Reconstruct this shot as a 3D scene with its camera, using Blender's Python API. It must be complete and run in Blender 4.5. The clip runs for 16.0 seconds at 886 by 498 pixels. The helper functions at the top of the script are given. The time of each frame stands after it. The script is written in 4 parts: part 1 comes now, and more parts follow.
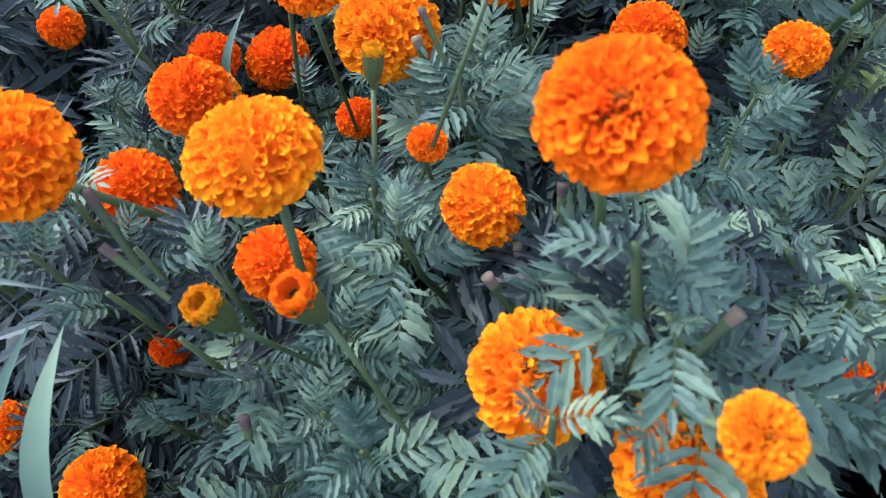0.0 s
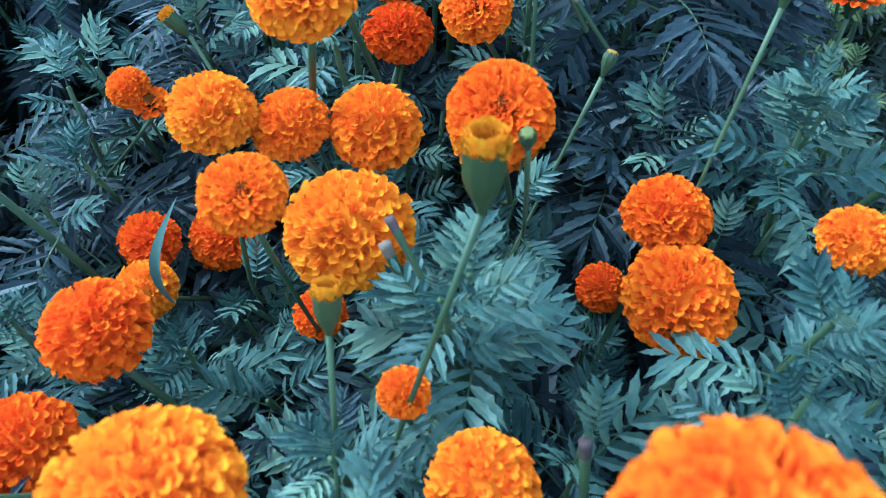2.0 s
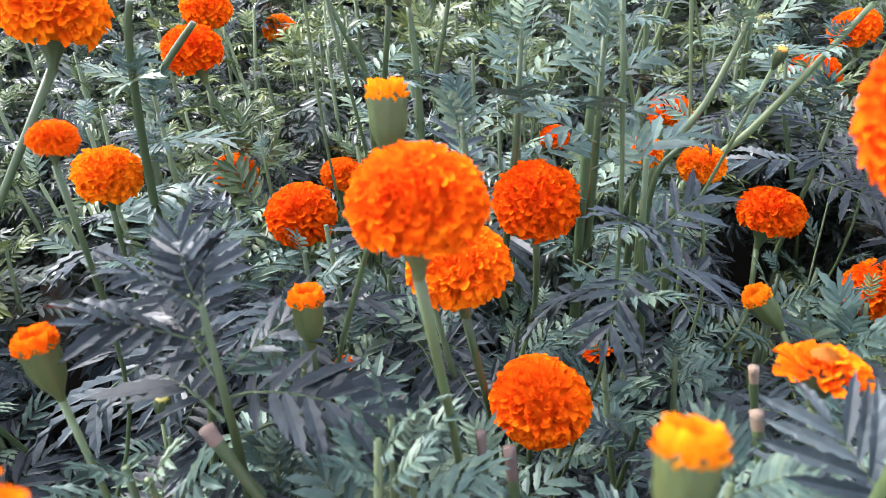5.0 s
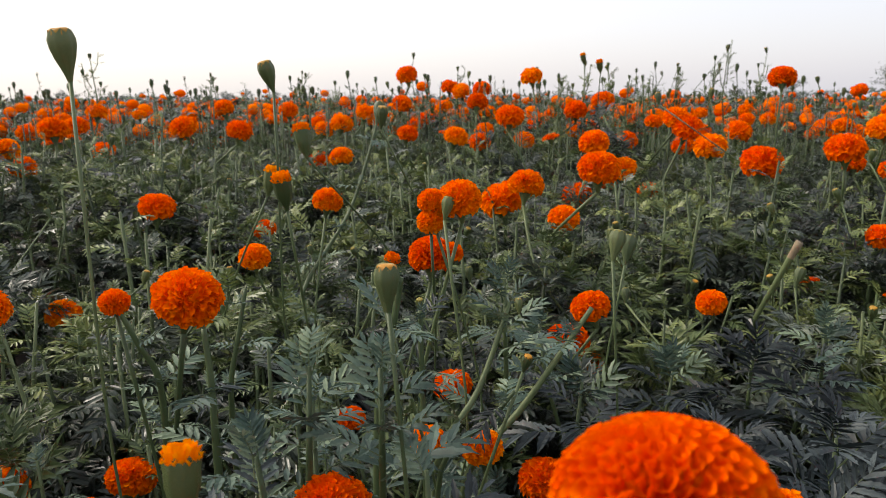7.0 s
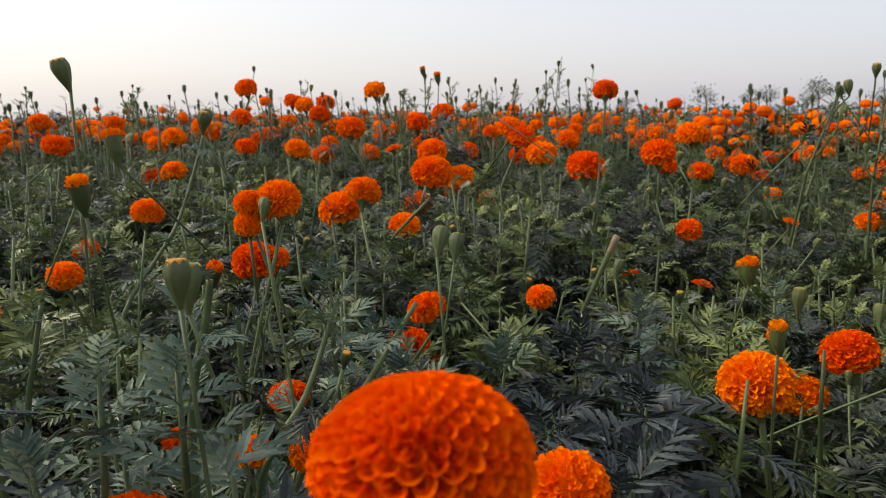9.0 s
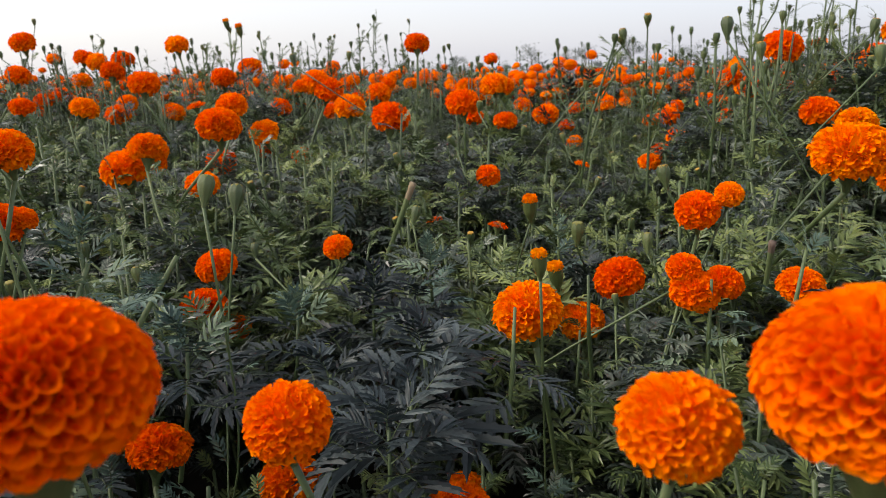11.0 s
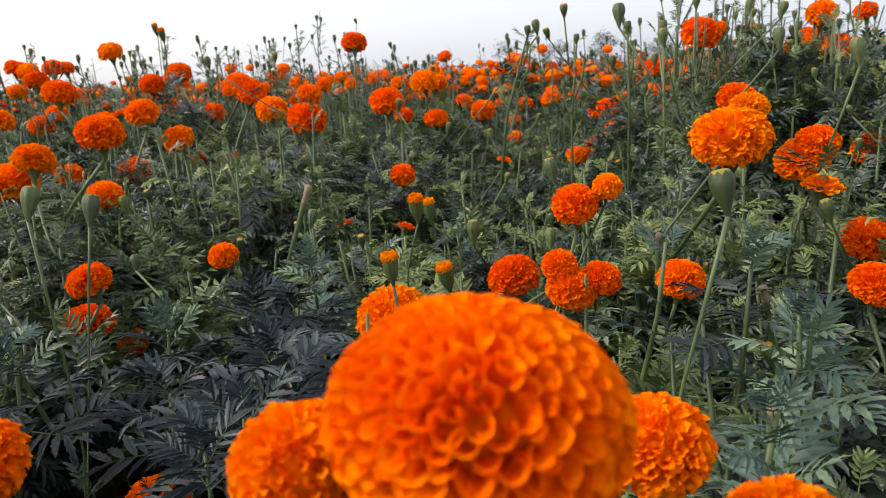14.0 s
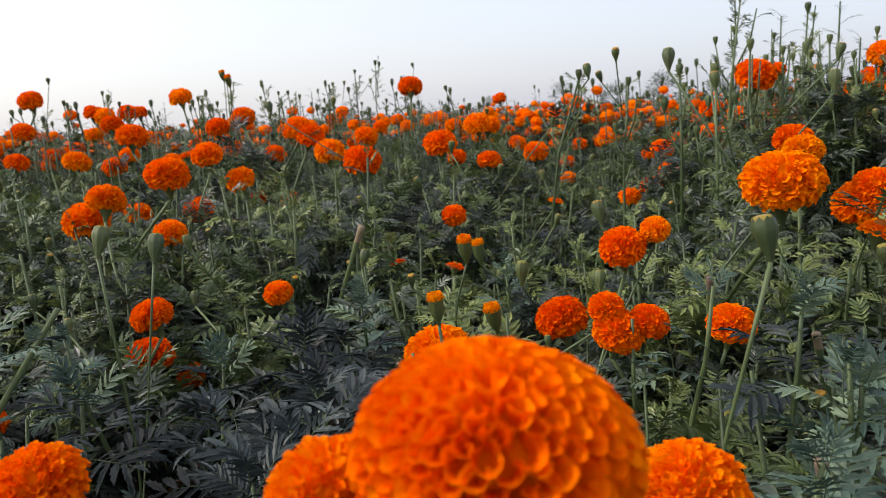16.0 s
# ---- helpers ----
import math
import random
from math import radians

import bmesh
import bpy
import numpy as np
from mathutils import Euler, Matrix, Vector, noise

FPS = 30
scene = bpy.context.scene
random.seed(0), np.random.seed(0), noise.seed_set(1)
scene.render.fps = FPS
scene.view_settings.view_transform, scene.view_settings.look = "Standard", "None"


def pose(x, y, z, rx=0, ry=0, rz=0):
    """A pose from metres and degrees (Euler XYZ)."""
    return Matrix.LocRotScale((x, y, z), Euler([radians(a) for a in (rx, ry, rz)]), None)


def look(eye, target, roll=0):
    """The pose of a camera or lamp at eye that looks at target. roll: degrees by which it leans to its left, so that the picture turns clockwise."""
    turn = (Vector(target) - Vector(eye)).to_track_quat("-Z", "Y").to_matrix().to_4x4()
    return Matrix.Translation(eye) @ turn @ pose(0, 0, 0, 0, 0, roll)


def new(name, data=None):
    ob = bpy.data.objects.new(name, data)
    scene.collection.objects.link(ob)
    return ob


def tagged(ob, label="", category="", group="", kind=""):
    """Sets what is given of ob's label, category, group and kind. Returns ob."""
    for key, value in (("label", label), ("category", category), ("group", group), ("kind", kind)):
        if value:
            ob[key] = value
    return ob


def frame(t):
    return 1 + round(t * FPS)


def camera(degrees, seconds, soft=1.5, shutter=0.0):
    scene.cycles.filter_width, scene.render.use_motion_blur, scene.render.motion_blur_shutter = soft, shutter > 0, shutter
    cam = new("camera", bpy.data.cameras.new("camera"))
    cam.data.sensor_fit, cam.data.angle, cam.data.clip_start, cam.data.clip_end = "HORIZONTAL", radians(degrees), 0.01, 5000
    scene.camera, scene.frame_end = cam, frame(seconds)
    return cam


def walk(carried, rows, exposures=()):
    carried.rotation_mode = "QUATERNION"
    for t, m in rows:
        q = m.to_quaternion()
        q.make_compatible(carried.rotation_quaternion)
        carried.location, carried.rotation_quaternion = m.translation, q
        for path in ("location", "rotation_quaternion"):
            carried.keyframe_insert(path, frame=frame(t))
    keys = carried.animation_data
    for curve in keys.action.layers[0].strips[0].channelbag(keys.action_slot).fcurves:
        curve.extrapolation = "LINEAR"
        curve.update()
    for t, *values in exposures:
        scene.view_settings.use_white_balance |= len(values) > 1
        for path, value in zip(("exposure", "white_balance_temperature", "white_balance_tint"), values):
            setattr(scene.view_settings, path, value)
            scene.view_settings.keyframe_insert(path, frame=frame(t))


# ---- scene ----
cam = camera(64.7, 16.0, 0.6)
PATH = [
    (0, (0.163, 0.062, 1.223), (-0.027, 0.892, -0.586), -4.0),
    (0.5, (0.154, 0.083, 1.208), (-0.021, 0.954, -0.584), -2.9),
    (1, (0.155, 0.117, 1.197), (0.01, 1.05, -0.566), -1.9),
    (1.5, (0.153, 0.153, 1.176), (0.026, 1.168, -0.542), -0.8),
    (2, (0.142, 0.191, 1.167), (-0.023, 1.26, -0.516), -2.8),
    (2.5, (0.142, 0.261, 1.142), (0.009, 1.432, -0.474), -2.5),
    (3, (0.133, 0.326, 1.113), (-0.063, 1.546, -0.459), -5.4),
    (3.5, (0.113, 0.4, 1.114), (-0.068, 1.692, -0.401), -4.0),
    (4, (0.108, 0.457, 1.094), (-0.081, 1.883, -0.296), -3.7),
    (4.5, (0.103, 0.49, 1.086), (-0.041, 2.066, -0.137), -3.1),
    (5, (0.107, 0.516, 1.083), (0.026, 2.227, 0.05), -2.9),
    (5.2, (0.11, 0.525, 1.083), (0.074, 2.293, 0.148), -2.3),
    (7.3, (0.115, 0.478, 1.16), (0.651, 2.361, 0.752), -0.1),
    (7.5, (0.108, 0.475, 1.153), (0.657, 2.353, 0.74), 0.1),
    (8, (0.113, 0.476, 1.141), (0.786, 2.322, 0.769), 1.0),
    (8.5, (0.137, 0.482, 1.142), (0.934, 2.281, 0.785), 0.4),
    (9, (0.153, 0.474, 1.134), (1.029, 2.233, 0.762), -0.6),
    (9.5, (0.17, 0.47, 1.13), (1.185, 2.152, 0.75), -0.8),
    (9.7, (0.174, 0.465, 1.127), (1.231, 2.114, 0.718), -1.1),
    (11.8, (0.266, 0.421, 1.096), (1.558, 1.848, 0.554), -1.4),
    (12, (0.279, 0.416, 1.092), (1.571, 1.832, 0.521), -1.8),
    (12.5, (0.313, 0.401, 1.091), (1.617, 1.805, 0.52), -2.2),
    (13, (0.342, 0.391, 1.092), (1.632, 1.807, 0.518), -2.1),
    (13.5, (0.348, 0.382, 1.098), (1.632, 1.823, 0.571), -2.7),
    (14, (0.355, 0.374, 1.1), (1.623, 1.841, 0.612), -3.2),
    (14.5, (0.356, 0.367, 1.1), (1.604, 1.855, 0.621), -3.6),
    (15, (0.354, 0.364, 1.101), (1.595, 1.863, 0.639), -3.4),
    (15.5, (0.353, 0.359, 1.105), (1.583, 1.883, 0.698), -3.3),
    (16, (0.354, 0.357, 1.105), (1.521, 1.938, 0.734), -3.5),
]
EXPOSURE = [
    (0.0, 1.6, 5250, 8), (1.2, 1.6, 5100, 8), (1.7, 1.58, 4500, -4), (2.2, 1.6, 3930, -9), (3.5, 1.6, 3930, -9), (4.0, 2.0, 5100, 5),
    (5.0, 2.42, 5850, 16), (7.4, 0.6, 6950, 11), (9.6, 0.53, 6950, 11), (12.0, 0.92, 6600, 9), (14.5, 0.86, 6600, 9), (16.0, 0.68, 6600, 9),
]
cam.data.dof.use_dof, cam.data.dof.focus_distance, cam.data.dof.aperture_fstop = True, 0.68, 13
walk(cam, [(t, look(eye, target, roll)) for t, eye, target, roll in PATH], EXPOSURE)

# ---- world and light ----
SUN_DIR = Vector((-0.62, 0.40, 0.67)).normalized()   # towards the sun
world = bpy.data.worlds.new("hazy_sky")
world.use_nodes = True
scene.world = world
wn, wl = world.node_tree.nodes, world.node_tree.links
sky = wn.new("ShaderNodeTexSky")
sky.sky_type = "NISHITA"
sky.sun_disc = False
sky.sun_elevation = math.asin(SUN_DIR.z)
sky.sun_rotation = math.atan2(SUN_DIR.x, SUN_DIR.y)
sky.air_density, sky.dust_density, sky.ozone_density = 1.0, 4.0, 1.0
haze = wn.new("ShaderNodeBackground")   # bright even veil of high cloud
haze.inputs["Strength"].default_value = 0.49
way_in, dot_sun, span_, tone = wn.new("ShaderNodeTexCoord"), wn.new("ShaderNodeVectorMath"), wn.new("ShaderNodeMapRange"), wn.new("ShaderNodeMix")
dot_sun.operation, tone.data_type = "DOT_PRODUCT", "RGBA"
dot_sun.inputs[1].default_value = SUN_DIR.normalized()
span_.inputs["From Min"].default_value, span_.inputs["From Max"].default_value = -0.5, 0.75
tone.inputs[6].default_value, tone.inputs[7].default_value = (0.66, 0.69, 0.83, 1), (1.06, 1.05, 1.06, 1)
wl.new(way_in.outputs["Generated"], dot_sun.inputs[0]); wl.new(dot_sun.outputs["Value"], span_.inputs["Value"])
wl.new(span_.outputs[0], tone.inputs[0]); wl.new(tone.outputs[2], haze.inputs["Color"])
both = wn.new("ShaderNodeAddShader")
wl.new(sky.outputs[0], wn["Background"].inputs["Color"])
wn["Background"].inputs["Strength"].default_value = 0.06
wl.new(wn["Background"].outputs[0], both.inputs[0])
wl.new(haze.outputs[0], both.inputs[1])
wl.new(both.outputs[0], wn["World Output"].inputs["Surface"])
sun = new("sun", bpy.data.lights.new("sun", "SUN"))
sun.data.energy, sun.data.angle, sun.data.color = 1.35, radians(14), (1.0, 0.95, 0.87)
sun.matrix_world = look(SUN_DIR * 20, (0, 0, 0))


# ---- materials ----
def material(name, rough, spec=0.5):
    m = bpy.data.materials.new(name)
    m.use_nodes = True
    n, l = m.node_tree.nodes, m.node_tree.links
    b = n["Principled BSDF"]
    b.inputs["Roughness"].default_value = rough
    b.inputs["Specular IOR Level"].default_value = spec
    return m, n, l, b


def ramp(n, *stops):
    r = n.new("ShaderNodeValToRGB")
    while len(r.color_ramp.elements) < len(stops):
        r.color_ramp.elements.new(0.5)
    for e, (at, c) in zip(r.color_ramp.elements, stops):
        e.position, e.color = at, (*c, 1)
    return r


def plant_material(name, dark, mid, light, rough, thin, scale, spec=0.5, bump=0.25):
    """A leaf or petal: colour by object, by piece and by a mottled texture; thin: the share of light let through."""
    m, n, l, b = material(name, rough, spec)
    info, geo, tex = n.new("ShaderNodeObjectInfo"), n.new("ShaderNodeNewGeometry"), n.new("ShaderNodeTexCoord")
    spots = n.new("ShaderNodeTexNoise")
    spots.inputs["Scale"].default_value, spots.inputs["Detail"].default_value = scale, 4
    l.new(tex.outputs["Object"], spots.inputs["Vector"])
    a = n.new("ShaderNodeMath"); a.operation = "MULTIPLY_ADD"
    l.new(info.outputs["Random"], a.inputs[0]); a.inputs[1].default_value = 0.42
    c = n.new("ShaderNodeMath"); c.operation = "MULTIPLY_ADD"
    l.new(geo.outputs["Random Per Island"], c.inputs[0]); c.inputs[1].default_value = 0.28
    d = n.new("ShaderNodeMath"); d.operation = "MULTIPLY"
    l.new(spots.outputs["Fac"], d.inputs[0]); d.inputs[1].default_value = 0.35
    l.new(d.outputs[0], c.inputs[2]); l.new(c.outputs[0], a.inputs[2])
    r = ramp(n, (0.24, dark), (0.52, mid), (0.82, light))
    l.new(a.outputs[0], r.inputs[0])
    l.new(r.outputs[0], b.inputs["Base Color"])
    bm_ = n.new("ShaderNodeBump"); bm_.inputs["Strength"].default_value = bump; bm_.inputs["Distance"].default_value = 0.002
    fine = n.new("ShaderNodeTexNoise"); fine.inputs["Scale"].default_value = scale * 6
    l.new(tex.outputs["Object"], fine.inputs["Vector"])
    l.new(fine.outputs["Fac"], bm_.inputs["Height"]); l.new(bm_.outputs[0], b.inputs["Normal"])
    if thin:
        t, mix = n.new("ShaderNodeBsdfTranslucent"), n.new("ShaderNodeMixShader")
        mix.inputs[0].default_value = thin
        l.new(r.outputs[0], t.inputs["Color"])
        l.new(b.outputs[0], mix.inputs[1]); l.new(t.outputs[0], mix.inputs[2])
        l.new(mix.outputs[0], n["Material Output"].inputs["Surface"])
    return m


PETAL = plant_material("orange_petal", (0.84, 0.10, 0.001), (0.93, 0.182, 0.0015), (0.97, 0.30, 0.003), 0.8, 0.28, 14, 0.0)
# Brownish flower centre; its dark tone doubles as a half-open bud's shaded hollow.
CENTRE = plant_material("centre_and_hollow", (0.22, 0.05, 0.003), (0.34, 0.10, 0.005), (0.5, 0.18, 0.008), 0.6, 0.2, 14, 0.2)
# Dark stop near black: deep shade among the leaves is partly in the colour.
LEAF = plant_material("mature_shaded_leaf", (0.0045, 0.0075, 0.0082), (0.016, 0.0245, 0.0265), (0.058, 0.076, 0.078), 0.45, 0.06, 9, 0.3, bump=0.06)
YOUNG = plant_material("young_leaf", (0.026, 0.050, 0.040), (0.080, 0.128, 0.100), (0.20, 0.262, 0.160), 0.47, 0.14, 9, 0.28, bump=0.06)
# Same leaves farther off, lightened and greened: white-balance cast and haze in the colour.
YOUNG_WARM_CAST = plant_material("young_leaf_warm_cast", (0.032, 0.056, 0.019), (0.092, 0.130, 0.045), (0.22, 0.26, 0.08), 0.40, 0.16, 9, 0.4, bump=0.06)
LEAF_WARM_CAST = plant_material("leaf_warm_cast", (0.010, 0.0155, 0.013), (0.039, 0.055, 0.042), (0.14, 0.168, 0.118), 0.36, 0.10, 9, 0.5, bump=0.06)
BUD_PETAL = plant_material("bud_petal", (0.72, 0.24, 0.002), (0.80, 0.36, 0.004), (0.85, 0.48, 0.008), 0.7, 0.2, 14, 0.0)
STEM = plant_material("green_stem", (0.032, 0.052, 0.019), (0.06, 0.09, 0.033), (0.11, 0.145, 0.058), 0.5, 0, 30, 0.4)
CUP = plant_material("green_calyx", (0.034, 0.052, 0.019), (0.065, 0.092, 0.033), (0.12, 0.145, 0.05), 0.45, 0, 30, 0.4)
DRY = plant_material("dry_stub", (0.06, 0.04, 0.04), (0.14, 0.1, 0.08), (0.3, 0.24, 0.14), 0.75, 0, 30, 0.2)
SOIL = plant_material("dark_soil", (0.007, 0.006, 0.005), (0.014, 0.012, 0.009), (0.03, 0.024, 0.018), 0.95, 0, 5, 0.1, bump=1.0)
# Greyed and paled: distance haze is put into the far leaves' colour.
FAR = plant_material("hazed_tree_leaf", (0.07, 0.09, 0.08), (0.1, 0.12, 0.105), (0.14, 0.155, 0.13), 0.7, 0, 0.4, 0.2)
BARK = plant_material("bark", (0.06, 0.05, 0.04), (0.1, 0.085, 0.07), (0.15, 0.13, 0.1), 0.9, 0, 3, 0.1)

rng = random.Random(7)
ORIGIN = Vector((0, 0, 0))


# ---- building helpers ----
def mesh_of(name, verts, faces, mat, smooth=True):
    me = bpy.data.meshes.new(name)
    me.from_pydata([tuple(v) for v in verts], [], faces)
    if smooth:
        me.polygons.foreach_set("use_smooth", [True] * len(me.polygons))
    me.materials.append(mat)
    me.update()
    return me


def part(name, me, parent, m=None, label=""):
    """One mesh object under a thing, with its own pose m in the thing's space."""
    ob = new(name, me)
    ob.parent = parent
    if m is not None:
        ob.matrix_local = m
    if label:
        ob["label"] = label
    return ob


class Shape:
    """Vertices and faces that are gathered into one mesh."""

    def __init__(self):
        self.v, self.f = [], []

    def grid(self, rows):
        """Quads between rows of points of one length."""
        at, w = len(self.v), len(rows[0])
        for r in rows:
            self.v.extend(r)
        for i in range(len(rows) - 1):
            for j in range(w - 1):
                a = at + i * w + j
                self.f.append((a, a + 1, a + w + 1, a + w))

    def tube(self, points, radii, sides=7, cap=True):
        at, n = len(self.v), len(points)
        for i, (p, r) in enumerate(zip(points, radii)):
            d = (points[min(i + 1, n - 1)] - points[max(i - 1, 0)]).normalized()
            a = d.orthogonal().normalized()
            if abs(d.z) > 0.05:
                a = (Vector((1, 0, 0)) - d * d.x).normalized()
            b = d.cross(a)
            for k in range(sides):
                t = 2 * math.pi * k / sides
                self.v.append(p + (a * math.cos(t) + b * math.sin(t)) * r)
        for i in range(n - 1):
            for k in range(sides):
                q = at + i * sides
                self.f.append((q + k, q + (k + 1) % sides, q + sides + (k + 1) % sides, q + sides + k))
        if cap:
            self.f.append(tuple(at + (n - 1) * sides + k for k in range(sides)))

    def lathe(self, profile, sides=16, rib=0.0, ribs=8):
        """Turned about z from (radius, height) pairs, with ribs along it."""
        at = len(self.v)
        for r, h in profile:
            for k in range(sides):
                t = 2 * math.pi * k / sides
                q = r * (1 + rib * math.cos(ribs * t))
                self.v.append(Vector((q * math.cos(t), q * math.sin(t), h)))
        for i in range(len(profile) - 1):
            for k in range(sides):
                q = at + i * sides
                self.f.append((q + k, q + (k + 1) % sides, q + sides + (k + 1) % sides, q + sides + k))

    def add(self, other, m):
        at = len(self.v)
        self.v.extend(m @ p for p in other.v)
        self.f.extend(tuple(i + at for i in f) for f in other.f)

    def mesh(self, name, mat, smooth=True):
        return mesh_of(name, self.v, self.f, mat, smooth)


# ---- flower heads, 1 across ----
def petal(s, p, out, away, w, length, flare, rnd, cols=5, rows=4):
    """One ruffled petal: rooted inside the head, cupped towards the crown, its rim turned outward."""
    side = out.cross(away).normalized()
    grid, ph, notch = [], rnd.uniform(0, 6.28), rnd.uniform(0.0, 0.25)
    lean = rnd.uniform(-0.25, 0.25)
    for i in range(rows):
        v = i / (rows - 1)
        half = w * (0.35 + 0.65 * v ** 0.7)
        line = []
        for j in range(cols):
            u = 2 * j / (cols - 1) - 1
            rim = v * v
            o = -length * (1 - v) - 0.22 * w * u * u * rim + 0.10 * w * math.sin(3.1 * u + ph) * rim - notch * w * rim * (1 - abs(u)) * 0.6
            a = flare * rim - 0.55 * w * u * u * (0.3 + v) + 0.16 * w * math.sin(4.3 * u + ph * 1.7) * rim
            line.append(p + out * o + away * a + side * (half * u + lean * w * v))
        grid.append(line)
    s.grid(grid)


def cup(s, p, out, away, w, length, rnd, cols=9, rows=4, wild=1.0):
    """One ruffled petal: a funnel rooted deep in the head, open towards the crown, with a thin wavy rim turned outward."""
    side = out.cross(away).normalized()
    ph, deep, span = rnd.uniform(0, 6.28), rnd.uniform(0.7, 1.05), rnd.uniform(2.05, 2.7) + 0.4 * (1 - wild)
    skew, lobes, tall = rnd.uniform(-0.35, 0.35) * wild, rnd.choice((1.6, 2.1, 2.7)), rnd.uniform(-0.2, 0.3) * wild
    grid = []
    for i in range(rows):
        v = i / (rows - 1)
        k = 0.42 + 0.62 * v ** 1.3
        o = -length * (1 - v) ** 1.05
        line = []
        for j in range(cols):
            a = span * (2 * j / (cols - 1) - 1) + skew
            wave = wild * v * v * (0.27 * math.sin(lobes * a + ph) + 0.12 * math.sin(4.1 * a + 2 * ph))
            q = k * w * (1 + wave)
            rise = o + w * v * (tall * 0.7 + 0.45 * wave) - 0.12 * w * v * (1 - math.cos(a))
            line.append(p + out * rise + side * (q * math.sin(a)) + away * (q * deep * math.cos(a) + 0.22 * w * v ** 3 * (1 + math.cos(a)) - 0.15 * w))
        grid.append(line)
    s.grid(grid)


def pompom(count, seed, flat=0.40, low=-0.66, dimple=0.0, cols=9, rows=4, wide=1.0, wild=1.0):
    rnd, s = random.Random(seed), Shape()
    bumps = [(rnd.uniform(0, 6.28), rnd.uniform(-0.5, 0.9), rnd.uniform(-0.03, 0.028)) for _ in range(8)]
    w0 = 0.57 * math.sqrt(2 * math.pi * 0.22 * (1 - low) / count) * wide
    for i in range(count):
        c = 1 - (1 - low) * (i + 0.5) / count
        c = max(low, min(0.9995, c + wild * rnd.uniform(-0.4, 0.4) * (1 - low) / count))
        th = math.acos(c)
        ph = i * 2.399963 + wild * rnd.uniform(-0.12, 0.12) / max(0.2, math.sin(th))
        e = Vector((math.sin(th) * math.cos(ph), math.sin(th) * math.sin(ph), c))
        r = 0.478 + wild * rnd.uniform(-0.022, 0.022)
        for bp, bc, bh in bumps:
            d = (math.cos(ph - bp) - 1) * 2 - (c - bc) ** 2 * 4
            r += bh * math.exp(d)
        if dimple and c > 0.66:
            r -= dimple * ((c - 0.66) / 0.34) ** 1.3
        p = Vector((e.x * r, e.y * r, r * c * flat / 0.47 + 0.02))
        out = Vector((e.x * 0.9, e.y * 0.9, c * 1.1 + 0.12)).normalized()
        away = Vector((math.cos(ph) * c, math.sin(ph) * c, -math.sin(th)))
        away = (away - out * away.dot(out)).normalized()
        away = (away + out.cross(away) * (wild if c < 0.75 else 1.2) * rnd.uniform(-0.9, 0.9)).normalized()
        w = w0 * rnd.uniform(0.82, 1.25) * (0.9 + 0.2 * math.sin(th))
        cup(s, p + out * 0.012, out, away, w, 0.14, rnd, cols, rows, wild)
    s.lathe([(0.001, -flat * 0.74), (0.26, -flat * 0.6), (0.36, -flat * 0.3), (0.375, 0.02), (0.35, flat * 0.35), (0.25, flat * 0.62 - dimple * 0.5), (0.12, flat * 0.74 - dimple * 0.95), (0.001, flat * 0.77 - dimple)], 18)
    return s


def ragged(seed):
    """An open, frilled head: longer petals in rings and a short tufted centre."""
    rnd, s = random.Random(seed), Shape()
    for ring, (n, rad, lift) in enumerate(((14, 0.46, -0.03), (13, 0.40, 0.05), (12, 0.30, 0.11), (16, 0.17, 0.14))):
        for i in range(n):
            ph = 2 * math.pi * (i + rnd.uniform(-0.35, 0.35)) / n + ring
            rr = rad * rnd.uniform(0.82, 1.1)
            e = Vector((math.cos(ph), math.sin(ph), 0))
            out = (e + Vector((0, 0, 0.25 + 0.4 * ring * rnd.uniform(0.6, 1.2)))).normalized()
            away = (Vector((0, 0, -1)) + out * out.z).normalized()
            petal(s, e * rr + Vector((0, 0, lift + rnd.uniform(-0.03, 0.03))), out, away, 0.085 if ring < 3 else 0.05, rr * 0.8, 0.04, rnd, 5, 5)
    return s


def crown(seed):
    """The ring of short petals that shows at the mouth of a half-open bud, 1 across."""
    rnd, s = random.Random(seed), Shape()
    for ring, (n, rad, lift) in enumerate(((19, 0.49, 0.15), (18, 0.43, 0.28), (16, 0.35, 0.35), (13, 0.26, 0.32), (9, 0.17, 0.2))):
        for i in range(n):
            ph = 2 * math.pi * (i + rnd.uniform(-0.3, 0.3)) / n + ring
            e = Vector((math.cos(ph), math.sin(ph), 0))
            out = (e * (0.75 - 0.45 * ring) + Vector((0, 0, 1))).normalized()
            away = (e - out * e.dot(out)).normalized()
            petal(s, e * rad * rnd.uniform(0.92, 1.06) + Vector((0, 0, lift + rnd.uniform(-0.03, 0.03))), out, away, 0.11, 0.3, 0.06, rnd, 5, 4)
    return s


AMBER_PETAL = plant_material("amber_petal", (0.88, 0.16, 0.001), (0.94, 0.255, 0.002), (0.97, 0.385, 0.004), 0.8, 0.28, 14, 0.0)
FULL_SOFT = [pompom(240, 41 + k, 0.37 + 0.015 * k, cols=8, rows=3).mesh("petals", PETAL) for k in range(4)]
FULL = [pompom(350, 11 + k, 0.375 + 0.015 * k, cols=11, wild=1.3).mesh("petals", PETAL) for k in range(5)]
CLOSE = [pompom(430, 21 + k, 0.345 + 0.01 * k, cols=13, rows=4, wide=1.0, wild=0.4).mesh("petals", PETAL) for k in range(3)]
AMBER = [pompom(340, 16 + k, 0.365 + 0.012 * k, cols=11, wild=1.3).mesh("petals", AMBER_PETAL) for k in range(3)]
